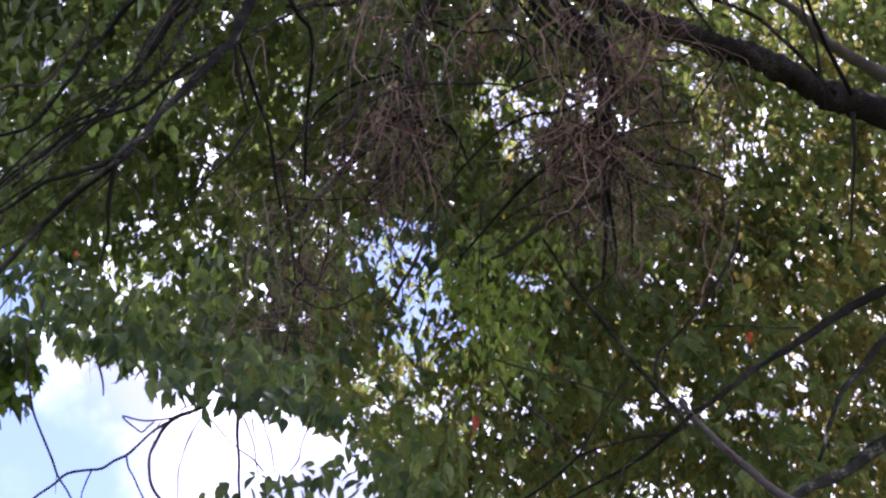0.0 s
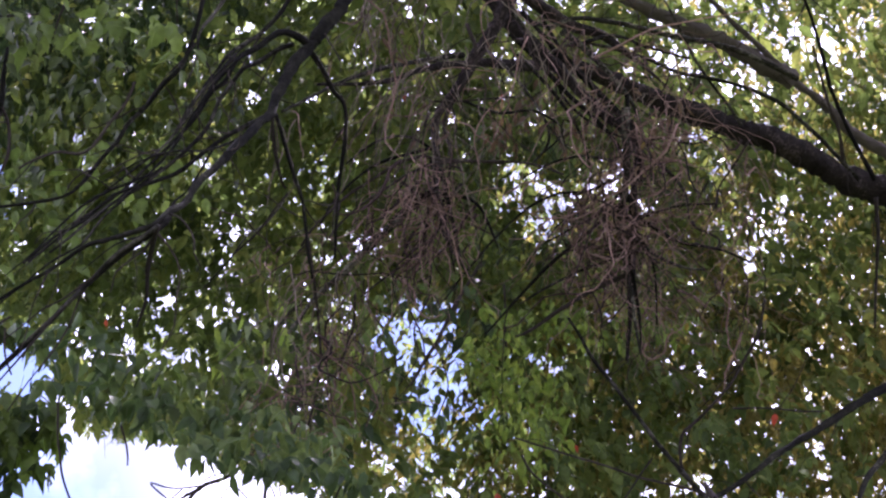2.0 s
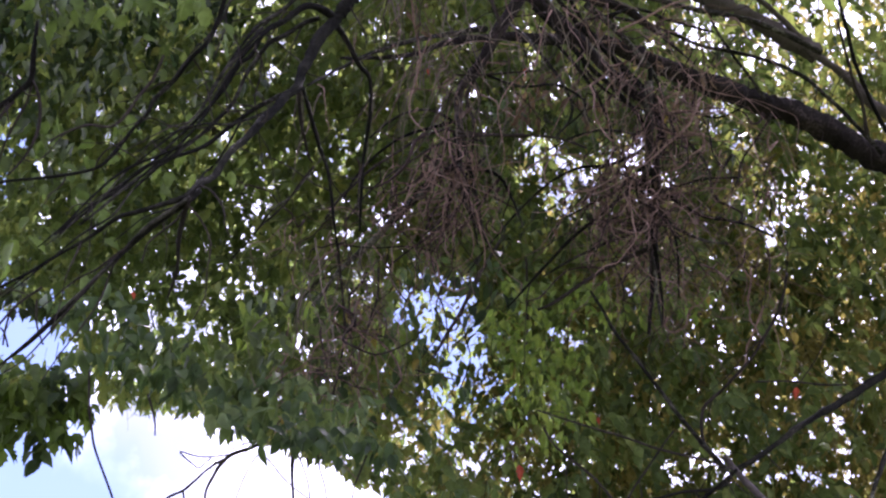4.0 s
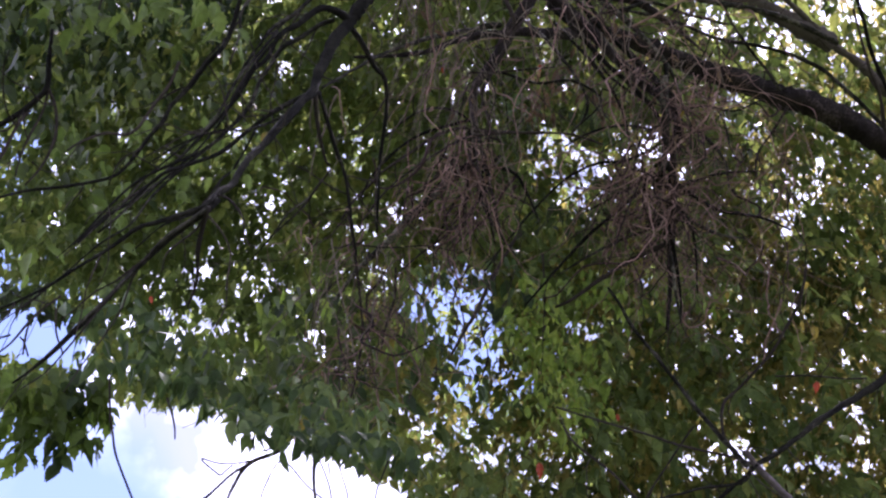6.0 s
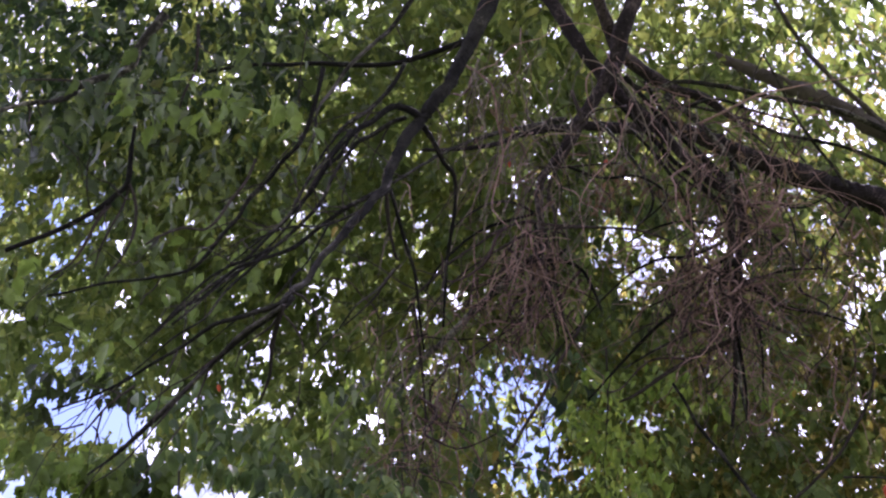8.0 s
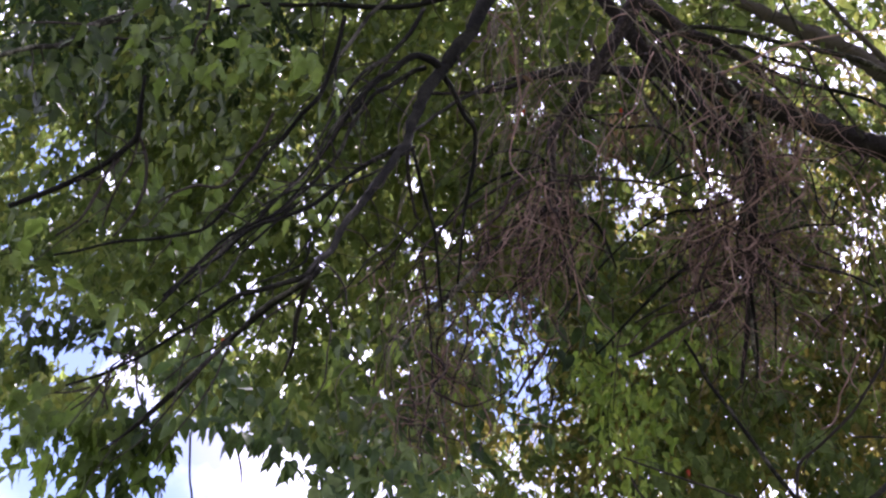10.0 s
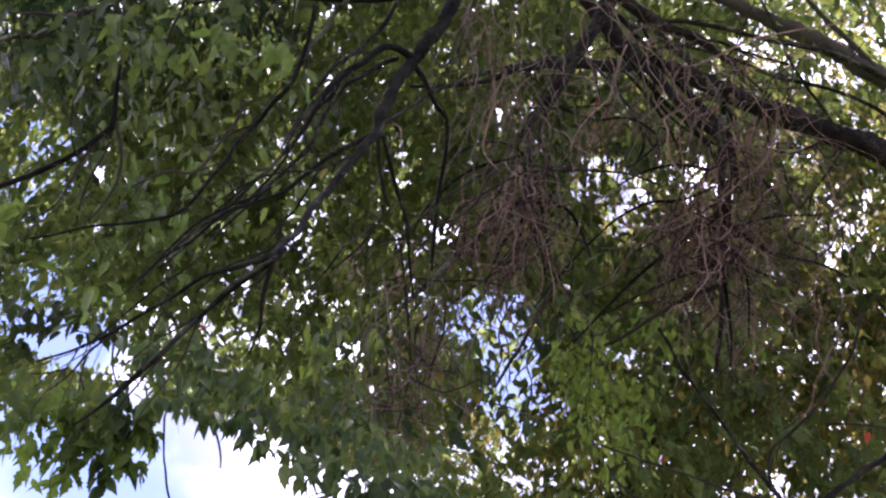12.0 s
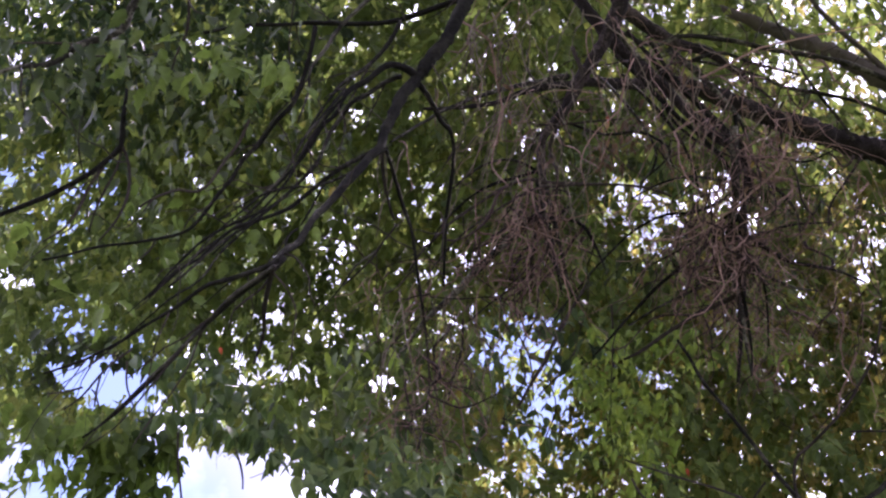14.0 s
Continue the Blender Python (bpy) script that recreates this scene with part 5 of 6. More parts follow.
def crown(parent, centre, radii, sprays, shape, size, mat, label, low=2.6, open_share=-0.32):
    """Sprays of drooping leaves on short twigs, filling an uneven crown."""
    centre, radii = np.array(centre), np.array(radii)
    p = centre + unit(rng.standard_normal((sprays, 3))) * (rng.random(sprays) ** (1 / 2.6))[:, None] * radii
    lump = np.array([noise.noise(Vector(q) * 0.9) + 0.5 * noise.noise(Vector(q) * 2.3) for q in p])
    p = p[(lump > open_share) & (p[:, 2] > low)]
    n = len(p)
    out = unit((p - centre) / radii + 0.6 * rng.standard_normal((n, 3)))
    way = unit(out * (1, 1, 0.3) + np.array((0, 0, -0.55)) + 0.35 * rng.standard_normal((n, 3)))
    length = rng.uniform(0.16, 0.34, n)
    per = 8
    u = np.tile(np.linspace(0.1, 1.0, per), n)
    spray = np.repeat(np.arange(n), per)
    at = p[spray] + way[spray] * (length[spray] * u)[:, None] + np.array((0, 0, -0.06)) * (u ** 2)[:, None]
    side = unit(np.cross(way, (0, 0, 1)))[spray] * np.tile((1, -1), n * per // 2)[:, None]
    rib = unit(way[spray] * 0.55 + side * 0.75 + np.array((0, 0, -0.75)) + 0.4 * rng.standard_normal((n * per, 3)))
    up = unit(np.array((0, 0, 1.0)) + 0.75 * rng.standard_normal((n * per, 3)))
    sizes = size * rng.uniform(0.6, 1.25, n * per)
    ok = left_standing(at + rib * (sizes * 0.45)[:, None])
    leaf_mesh("foliage", shape, at[ok], rib[ok], up[ok], sizes[ok], mat, parent, label)
    bare = left_standing(p + way * 0.15, 0.1) & (rng.random(n) < 0.3)
    lines = [np.array((q, q + w * l * 0.5 + (0, 0, -0.01), q + w * l + (0, 0, -0.06))) for q, w, l in zip(p[bare], way[bare], length[bare])]
    strands("brushwood", lines, [0.0028] * len(lines), BARK_TWIG, parent, "thin brown leafy twigs", 3)


crown(tree_c, (-2.4, 10.0, 6.6), (5.4, 2.6, 4.9), 13000, FAR_BLADE, 0.115, GREEN, "dense green leaves with sky between them")
crown(tree_b, (3.2, 9.0, 6.3), (4.4, 2.2, 4.6), 17500, FAR_BLADE, 0.09, OLIVE, "olive-green and yellowish leaves", open_share=-0.5)
crown(tree_b, (2.7, 6.9, 5.4), (2.3, 1.3, 3.6), 1550, blade(False), 0.1, GREEN, "green leaves of a forward bough", open_share=-0.4)
crown(tree_a, (-0.9, 7.1, 6.2), (3.5, 1.6, 4.4), 5600, blade(False), 0.105, GREEN, "drooping pointed green leaves")
crown(tree_c, (-3.6, 6.6, 5.6), (1.9, 1.3, 2.8), 1500, blade(False), 0.1, GREEN, "green leaves of a low bough")
crown(tree_a, (-2.6, 5.0, 6.8), (1.2, 0.8, 0.8), 600, blade(False), 0.085, DEEP, "deep green leaves of a near high bough")
crown(tree_a, (-0.2, 5.8, 8.8), (5.8, 4.4, 2.8), 10500, FAR_BLADE, 0.13, GREEN, "green leaves of the high crown")
crown(tree_c, (-1.0, 13.2, 10.2), (8.0, 1.0, 6.6), 4300, FAR_BLADE, 0.15, GREEN, "sunlit green leaves at the back of the crown", open_share=-0.1)
# unseen crown behind the camera, added to block light from the back
crown(tree_a, (0.5, -2.5, 8.0), (7.5, 5.5, 2.6), 4000, FAR_BLADE, 0.2, GREEN, "unseen green leaves behind the camera, added for shade")

# ---------------------------------------------------------------- leaves picked out one by one on the near boughs
NEAR = [bpy.data.meshes.new("leaf") for _ in range(6)]
for k, (mat, shape) in enumerate(((GREEN_SINGLE, blade(True, 0.85)), (YELLOW_GREEN, blade(True, 0.95)), (DARK, blade(True, 0.68, True)), (RED, blade(True, 0.8)), (DRY, blade(True, 0.55)), (GOLD, blade(True, 0.9)))):
    NEAR[k].from_pydata(shape[0].tolist(), [], shape[1])
    NEAR[k].materials.append(mat)


def leaf_pose(p, rib, up, size):
    y = Vector(rib).normalized()
    x = y.cross(Vector(up)).normalized()
    z = x.cross(y)
    m = Matrix((x, y, z)).transposed().to_4x4()
    return Matrix.Translation(p) @ m @ Matrix.Scale(size, 4)


REST = {0: [], 1: [], 2: [], 3: [], 4: []}
made = 0


def clump(centre, r, count, size, sort, whole=False):
    """A clump of large leaves that hang from a near bough."""
    global made
    c = np.array(centre)
    for _ in range(count):
        p = c + rng.uniform(-1, 1, 3) * r * np.array((0.8, 0.8, 0.7))
        rib = np.array((rng.normal() * 0.55, rng.normal() * 0.45, -0.9 + 0.4 * rng.normal()))
        if sort == 2:
            rib = rib + (p - c) / r * np.array((0.6, 0.6, 0.2))
        up = np.array((rng.normal() * 0.6, -0.5 + rng.normal() * 0.6, 0.75))
        s = size * rng.uniform(0.65, 1.2)
        if not whole and not (left_standing((p + rib * s * 0.6)[None], 0.1, 0.06, 0.75) if sort == 2 else left_standing((p + rib * s * 0.6)[None]))[0]:
            continue
        if made % 3 == 0 and made < 900:
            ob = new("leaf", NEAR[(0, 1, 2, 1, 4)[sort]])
            ob.parent = tree_a
            ob.matrix_parent_inverse = Matrix.Translation(tree_a.location).inverted()
            ob.matrix_basis = leaf_pose(p, rib, up, s)
        else:
            REST[sort].append((p, rib, up, s))
        made += 1


clump((0.10, 4.45, 4.58), 0.12, 26, 0.06, 0)
clump((0.27, 4.45, 4.57), 0.12, 30, 0.06, 0)
clump((0.42, 4.35, 4.70), 0.09, 20, 0.06, 0)
clump((0.45, 4.43, 4.57), 0.12, 26, 0.06, 0)
clump((0.01, 4.31, 4.79), 0.09, 20, 0.06, 0)
clump((0.50, 4.35, 4.69), 0.10, 24, 0.06, 4)
clump((0.74, 4.22, 4.81), 0.10, 26, 0.06, 0)
clump((0.62, 4.36, 4.65), 0.12, 30, 0.06, 4)
clump((0.33, 4.07, 5.07), 0.17, 50, 0.06, 4)
clump((0.57, 4.06, 5.06), 0.17, 50, 0.06, 4)
clump((0.78, 4.09, 4.97), 0.15, 44, 0.06, 4)
clump((0.42, 3.97, 5.17), 0.17, 36, 0.06, 4)
clump((0.83, 4.26, 4.74), 0.12, 20, 0.06, 0)
clump((0.79, 4.42, 4.52), 0.15, 24, 0.06, 0)
clump((0.16, 4.11, 5.04), 0.12, 40, 0.06, 4)
clump((0.96, 4.16, 4.84), 0.12, 20, 0.06, 0)
clump((0.51, 4.46, 4.52), 0.15, 24, 0.06, 4)
clump((0.02, 4.19, 4.87), 0.09, 34, 0.056, 0, whole=True)
clump((0.13, 4.14, 4.92), 0.08, 30, 0.056, 4, whole=True)
clump((0.22, 4.12, 4.94), 0.08, 28, 0.056, 0, whole=True)
clump((0.33, 4.13, 4.92), 0.08, 32, 0.056, 2, whole=True)
clump((0.44, 4.13, 4.91), 0.09, 34, 0.056, 4, whole=True)
clump((0.54, 4.12, 4.90), 0.09, 32, 0.056, 0, whole=True)
clump((0.45, 4.18, 4.85), 0.07, 24, 0.056, 2, whole=True)
clump((0.67, 4.14, 4.85), 0.09, 28, 0.056, 4, whole=True)
clump((0.04, 4.13, 4.94), 0.08, 24, 0.056, 2, whole=True)
clump((-1.95, 3.82, 3.79), 0.08, 20, 0.07, 0, whole=True)
clump((-1.86, 3.85, 3.81), 0.08, 22, 0.07, 0, whole=True)
clump((-1.75, 3.89, 3.83), 0.07, 20, 0.07, 0, whole=True)
clump((-1.66, 3.93, 3.83), 0.07, 16, 0.07, 0, whole=True)
clump((-1.97, 3.87, 3.69), 0.07, 14, 0.07, 0, whole=True)
clump((-2.02, 3.83, 3.72), 0.09, 20, 0.07, 0, whole=True)
# sort 3: a brighter leaf colour stands in for sun on these clumps
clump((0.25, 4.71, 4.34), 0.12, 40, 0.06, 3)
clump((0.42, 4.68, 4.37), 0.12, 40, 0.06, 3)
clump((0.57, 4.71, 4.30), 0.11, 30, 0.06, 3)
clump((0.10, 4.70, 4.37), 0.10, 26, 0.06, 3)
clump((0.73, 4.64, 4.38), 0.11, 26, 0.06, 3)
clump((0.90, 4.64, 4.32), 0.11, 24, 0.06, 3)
clump((-0.05, 4.23, 4.23), 0.08, 9, 0.075, 2, whole=True)
clump((0.03, 4.27, 4.16), 0.07, 7, 0.075, 2, whole=True)
clump((-0.05, 4.31, 4.09), 0.06, 5, 0.075, 2, whole=True)
clump((-0.38, 4.32, 4.06), 0.07, 8, 0.075, 2, whole=True)
clump((-0.40, 4.37, 3.96), 0.07, 8, 0.075, 2, whole=True)
clump((-0.32, 4.42, 3.89), 0.09, 10, 0.075, 2, whole=True)
clump((-0.16, 4.44, 3.86), 0.09, 10, 0.075, 2, whole=True)
clump((-0.25, 4.38, 3.96), 0.05, 4, 0.075, 2, whole=True)
clump((-0.39, 4.25, 4.19), 0.06, 6, 0.075, 2, whole=True)
clump((-0.29, 4.24, 4.22), 0.05, 6, 0.075, 2, whole=True)
clump((-0.20, 4.26, 4.19), 0.05, 5, 0.075, 2, whole=True)
clump((-0.13, 4.25, 4.21), 0.05, 5, 0.075, 2, whole=True)
clump((-1.11, 3.04, 3.82), 0.16, 34, 0.06, 1)
clump((-1.24, 2.98, 3.65), 0.14, 26, 0.06, 1)
clump((-0.91, 3.21, 4.01), 0.13, 22, 0.06, 1)
clump((-1.32, 2.79, 3.70), 0.10, 16, 0.06, 1)
clump((-0.19, 3.38, 4.39), 0.14, 20, 0.045, 4)
clump((-0.13, 3.64, 4.21), 0.10, 25, 0.045, 4)
clump((0.59, 3.84, 4.54), 0.20, 30, 0.045, 4)
clump((0.69, 4.06, 4.37), 0.16, 20, 0.045, 4)
clump((-0.55, 3.86, 3.81), 0.08, 7, 0.045, 4)
clump((-0.61, 3.95, 3.62), 0.10, 5, 0.045, 4)
clump((-0.29, 3.14, 4.52), 0.12, 15, 0.045, 4)
clump((0.36, 4.00, 4.36), 0.16, 15, 0.045, 4)
# lighter sorts 1 and 3 make up in colour for this cluster's shade
clump((-1.82, 3.91, 3.51), 0.14, 38, 0.088, 3, whole=True)
clump((-1.69, 3.96, 3.53), 0.12, 40, 0.088, 1, whole=True)
clump((-1.59, 4.00, 3.53), 0.09, 27, 0.088, 2, whole=True)
clump((-1.78, 3.97, 3.42), 0.14, 40, 0.088, 3, whole=True)
clump((-1.64, 4.02, 3.44), 0.12, 40, 0.088, 1, whole=True)
clump((-1.55, 4.06, 3.42), 0.08, 18, 0.088, 3, whole=True)
clump((-1.70, 4.03, 3.36), 0.09, 20, 0.088, 1, whole=True)
clump((-1.56, 4.08, 3.37), 0.05, 6, 0.088, 2, whole=True)
clump((-1.76, 4.02, 3.32), 0.05, 6, 0.088, 3, whole=True)
clump((-1.94, 3.86, 3.48), 0.15, 48, 0.088, 1, whole=True)
clump((-1.93, 3.93, 3.36), 0.14, 32, 0.088, 3, whole=True)
clump((-1.63, 4.07, 3.35), 0.05, 6, 0.088, 1, whole=True)
clump((-1.55, 3.97, 3.62), 0.05, 6, 0.088, 2, whole=True)
clump((-1.50, 4.05, 3.49), 0.03, 5, 0.088, 3, whole=True)
clump((-1.52, 4.03, 3.52), 0.06, 14, 0.088, 1, whole=True)
clump((-1.48, 4.07, 3.46), 0.05, 10, 0.088, 3, whole=True)
clump((-1.53, 4.09, 3.38), 0.05, 7, 0.088, 1, whole=True)
clump((-1.62, 4.09, 3.30), 0.03, 4, 0.088, 2, whole=True)
clump((-1.78, 4.04, 3.26), 0.04, 4, 0.088, 3, whole=True)
clump((-1.48, 4.02, 3.57), 0.04, 6, 0.088, 1, whole=True)
clump((-1.045, 2.733, 3.013), 0.031, 6, 0.062, 2, whole=True)
clump((-0.999, 2.757, 3.006), 0.031, 6, 0.062, 2, whole=True)
clump((-0.945, 2.772, 3.006), 0.031, 8, 0.062, 2, whole=True)
clump((-0.907, 2.787, 2.998), 0.031, 8, 0.062, 2, whole=True)
clump((-0.868, 2.810, 2.983), 0.031, 8, 0.062, 2, whole=True)
clump((-0.830, 2.826, 2.975), 0.031, 10, 0.062, 2, whole=True)
clump((-0.791, 2.849, 2.944), 0.031, 8, 0.062, 2, whole=True)
clump((-0.745, 2.872, 2.929), 0.039, 10, 0.062, 2, whole=True)
clump((-0.684, 2.888, 2.921), 0.039, 10, 0.062, 2, whole=True)
clump((-0.630, 2.903, 2.913), 0.039, 10, 0.062, 2, whole=True)
clump((-0.576, 2.911, 2.913), 0.039, 10, 0.062, 2, whole=True)
clump((-0.514, 2.926, 2.906), 0.039, 10, 0.062, 2, whole=True)
clump((-0.460, 2.941, 2.898), 0.031, 8, 0.062, 2, whole=True)
clump((-0.414, 2.949, 2.883), 0.031, 10, 0.062, 2, whole=True)
clump((-0.337, 2.957, 2.883), 0.039, 10, 0.062, 2, whole=True)
clump((-0.275, 2.972, 2.867), 0.039, 10, 0.062, 2, whole=True)
clump((-0.684, 2.826, 2.867), 0.039, 9, 0.060, 2, whole=True)
clump((-0.630, 2.841, 2.859), 0.039, 9, 0.060, 2, whole=True)
clump((-0.568, 2.857, 2.844), 0.039, 9, 0.060, 2, whole=True)
clump((-0.514, 2.864, 2.844), 0.039, 9, 0.060, 2, whole=True)
clump((-0.460, 2.880, 2.836), 0.039, 9, 0.060, 2, whole=True)
clump((-0.406, 2.895, 2.829), 0.039, 9, 0.060, 2, whole=True)
clump((-1.030, 2.849, 3.152), 0.092, 26, 0.062, 2)
clump((-0.945, 2.888, 3.137), 0.085, 22, 0.062, 2)
clump((-0.791, 2.957, 3.075), 0.092, 34, 0.062, 2)
clump((-0.691, 2.995, 3.052), 0.092, 36, 0.062, 2)
clump((-0.553, 3.034, 3.029), 0.092, 40, 0.062, 2)
clump((-0.414, 3.072, 2.998), 0.092, 40, 0.062, 2)
clump((-0.884, 2.918, 3.106), 0.077, 18, 0.062, 2)
clump((-1.153, 2.795, 3.167), 0.062, 10, 0.062, 2)
clump((-1.069, 2.803, 3.206), 0.062, 14, 0.062, 2)
clump((-1.269, 2.733, 3.183), 0.046, 8, 0.062, 2)
clump((-1.215, 2.757, 3.191), 0.039, 6, 0.062, 2)
clump((-0.768, 2.965, 3.083), 0.092, 20, 0.062, 0)
clump((-0.622, 2.972, 3.137), 0.092, 24, 0.062, 0)
clump((-0.676, 3.018, 3.006), 0.077, 16, 0.062, 0)
clump((-0.868, 2.903, 3.152), 0.062, 10, 0.062, 0)
clump((-0.89, 4.58, 3.19), 0.06, 8, 0.085, 2, whole=True)
clump((-0.73, 4.60, 3.22), 0.08, 14, 0.085, 2, whole=True)
clump((-0.58, 4.61, 3.24), 0.08, 16, 0.085, 2, whole=True)
clump((-0.46, 4.61, 3.30), 0.07, 12, 0.085, 2, whole=True)
clump((-0.37, 4.60, 3.34), 0.07, 12, 0.085, 2, whole=True)
clump((-0.23, 4.63, 3.28), 0.13, 36, 0.085, 2, whole=True)
clump((-0.09, 4.62, 3.34), 0.13, 26, 0.085, 2, whole=True)
clump((-0.49, 4.66, 3.14), 0.13, 40, 0.085, 2, whole=True)
clump((-0.71, 4.64, 3.09), 0.13, 40, 0.085, 2, whole=True)
clump((-0.19, 4.68, 3.15), 0.18, 60, 0.085, 2, whole=True)
clump((-0.92, 2.16, 3.66), 0.10, 18, 0.066, 1)
clump((-1.08, 2.18, 3.71), 0.09, 16, 0.066, 1)
clump((-0.80, 2.22, 3.71), 0.09, 14, 0.066, 1)
clump((-0.73, 2.32, 3.69), 0.04, 6, 0.066, 1)
clump((-1.20, 2.43, 3.14), 0.10, 16, 0.066, 1)
clump((-1.31, 2.24, 3.16), 0.10, 18, 0.066, 1)
clump((-1.34, 2.08, 3.68), 0.16, 26, 0.065, 0)
clump((-1.22, 2.24, 3.73), 0.15, 20, 0.065, 0)
clump((-1.14, 2.11, 3.76), 0.16, 22, 0.065, 0)
clump((-1.39, 2.39, 3.63), 0.19, 22, 0.065, 0)
clump((-1.44, 2.22, 3.63), 0.14, 20, 0.065, 0)
clump((-1.29, 3.04, 4.23), 0.23, 40, 0.065, 0)
clump((-0.94, 2.45, 4.09), 0.16, 30, 0.065, 0)
# more sort 3 leaves, their sunlight carried by the lighter green
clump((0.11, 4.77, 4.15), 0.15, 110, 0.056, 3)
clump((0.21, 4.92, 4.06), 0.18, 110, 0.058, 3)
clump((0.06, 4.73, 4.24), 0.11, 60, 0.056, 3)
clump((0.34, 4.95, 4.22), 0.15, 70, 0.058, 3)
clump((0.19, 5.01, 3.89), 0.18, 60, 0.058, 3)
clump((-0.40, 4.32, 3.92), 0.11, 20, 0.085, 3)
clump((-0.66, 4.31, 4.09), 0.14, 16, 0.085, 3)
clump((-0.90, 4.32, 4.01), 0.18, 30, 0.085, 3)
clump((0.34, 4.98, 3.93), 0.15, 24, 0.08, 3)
clump((-1.42, 2.95, 4.29), 0.23, 50, 0.065, 0)
clump((-1.33, 3.23, 4.33), 0.24, 60, 0.065, 0)
clump((-1.42, 3.03, 3.85), 0.18, 40, 0.065, 0)
clump((-1.01, 3.50, 4.46), 0.21, 40, 0.065, 0)
clump((-0.38, 4.71, 3.30), 0.23, 70, 0.08, 2)
clump((-1.09, 3.73, 3.43), 0.07, 10, 0.07, 1)
clump((-1.00, 3.69, 3.54), 0.07, 12, 0.07, 1)
clump((-0.86, 3.84, 3.77), 0.08, 14, 0.07, 1)
clump((-0.78, 3.91, 3.67), 0.07, 10, 0.07, 1)
clump((-0.99, 3.86, 3.44), 0.07, 10, 0.07, 1)
clump((-0.40, 4.30, 3.89), 0.06, 6, 0.07, 1)
clump((-0.36, 4.26, 3.98), 0.05, 6, 0.07, 1)
clump((-0.76, 4.17, 3.66), 0.15, 40, 0.075, 2)
clump((-0.60, 4.15, 3.75), 0.11, 24, 0.075, 0)
clump((-0.63, 4.24, 3.56), 0.13, 34, 0.075, 2)
clump((-0.47, 4.23, 3.61), 0.11, 24, 0.075, 2)
clump((-0.85, 4.03, 3.89), 0.13, 20, 0.075, 0)
clump((-0.66, 4.05, 3.91), 0.11, 16, 0.075, 0)
# sort 3 is a lighter leaf green with sunlight painted in
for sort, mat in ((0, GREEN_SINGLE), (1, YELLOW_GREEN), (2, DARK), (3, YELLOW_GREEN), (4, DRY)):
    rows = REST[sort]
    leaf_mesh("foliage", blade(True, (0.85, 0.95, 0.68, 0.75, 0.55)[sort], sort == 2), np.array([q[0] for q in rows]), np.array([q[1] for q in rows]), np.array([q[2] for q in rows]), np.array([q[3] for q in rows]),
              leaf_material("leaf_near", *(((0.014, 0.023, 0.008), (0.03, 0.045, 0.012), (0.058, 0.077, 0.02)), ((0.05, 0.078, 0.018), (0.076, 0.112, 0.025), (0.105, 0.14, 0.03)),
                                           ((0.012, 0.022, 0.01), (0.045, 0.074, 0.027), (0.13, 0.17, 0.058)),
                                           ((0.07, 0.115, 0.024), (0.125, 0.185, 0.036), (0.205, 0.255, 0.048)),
                                           ((0.045, 0.03, 0.022), (0.085, 0.056, 0.04), (0.14, 0.095, 0.06)))[sort]), tree_a, ("large pointed toothed leaves", "light green toothed leaves", "dark glossy hanging leaves", "yellow-green leaves with sunlight painted into the colour", "curled dry brown leaves")[sort])


def autumn_leaf(place, size, sort):
    """One turned leaf of the nearest tree: red (3) or golden (5)."""
    owner = tree_b if place[0] > 0.0 else tree_a
    ob = tagged(new("leaf", NEAR[sort]), "single red autumn leaf" if sort == 3 else "single golden yellow autumn leaf")
    ob.parent = owner
    ob.matrix_basis = leaf_pose(place, (0.3 * rng.normal(), 0.1, -1), (0.4 * rng.normal(), -1, 0.3), size)


autumn_leaf((0.12, 4.57, 3.51), 0.072, 3)
autumn_leaf((1.19, 4.35, 3.77), 0.055, 3)
autumn_leaf((0.11, 3.72, 4.83), 0.035, 3)
autumn_leaf((-0.26, 3.55, 4.67), 0.03, 3)
autumn_leaf((0.68, 3.84, 4.71), 0.05, 5)
autumn_leaf((0.46, 4.21, 3.83), 0.045, 5)
autumn_leaf((0.64, 4.27, 3.65), 0.045, 5)
autumn_leaf((1.18, 4.25, 3.96), 0.06, 5)
autumn_leaf((1.16, 4.34, 4.03), 0.04, 5)
autumn_leaf((0.64, 4.46, 3.78), 0.045, 5)
autumn_leaf((0.43, 4.52, 3.70), 0.035, 3)
autumn_leaf((-1.19, 3.48, 3.62), 0.03, 3)
autumn_leaf((-0.72, 3.96, 3.41), 0.06, 5)
autumn_leaf((-0.72, 2.83, 3.80), 0.045, 5)
autumn_leaf((1.16, 4.17, 4.11), 0.035, 5)
autumn_leaf((0.74, 4.21, 4.20), 0.04, 5)
autumn_leaf((-0.29, 4.36, 3.86), 0.06, 5)
autumn_leaf((-0.44, 4.04, 3.78), 0.05, 5)
autumn_leaf((0.86, 4.23, 4.10), 0.04, 5)

# ---------------------------------------------------------------- dead twigs and fine growth
DEAD_REST, SHADED_REST = [], []
COUNT = {}


def single(name, line, r, mat, owner, rest, holder=None):
    """A thin twig as a part of its own; past 280 of a kind it joins the rest. Every fourth is singled out."""
    COUNT[name, owner] = COUNT.get((name, owner), 0) + 1
    if COUNT[name, owner] % 4 == 0 and COUNT[name, owner] <= 1120:
        v, f = tube(line, np.linspace(r, r * 0.45, len(line)), 4)
        mesh_object(name, v.tolist(), f, mat, holder or owner)
    else:
        rest.append((line, r))


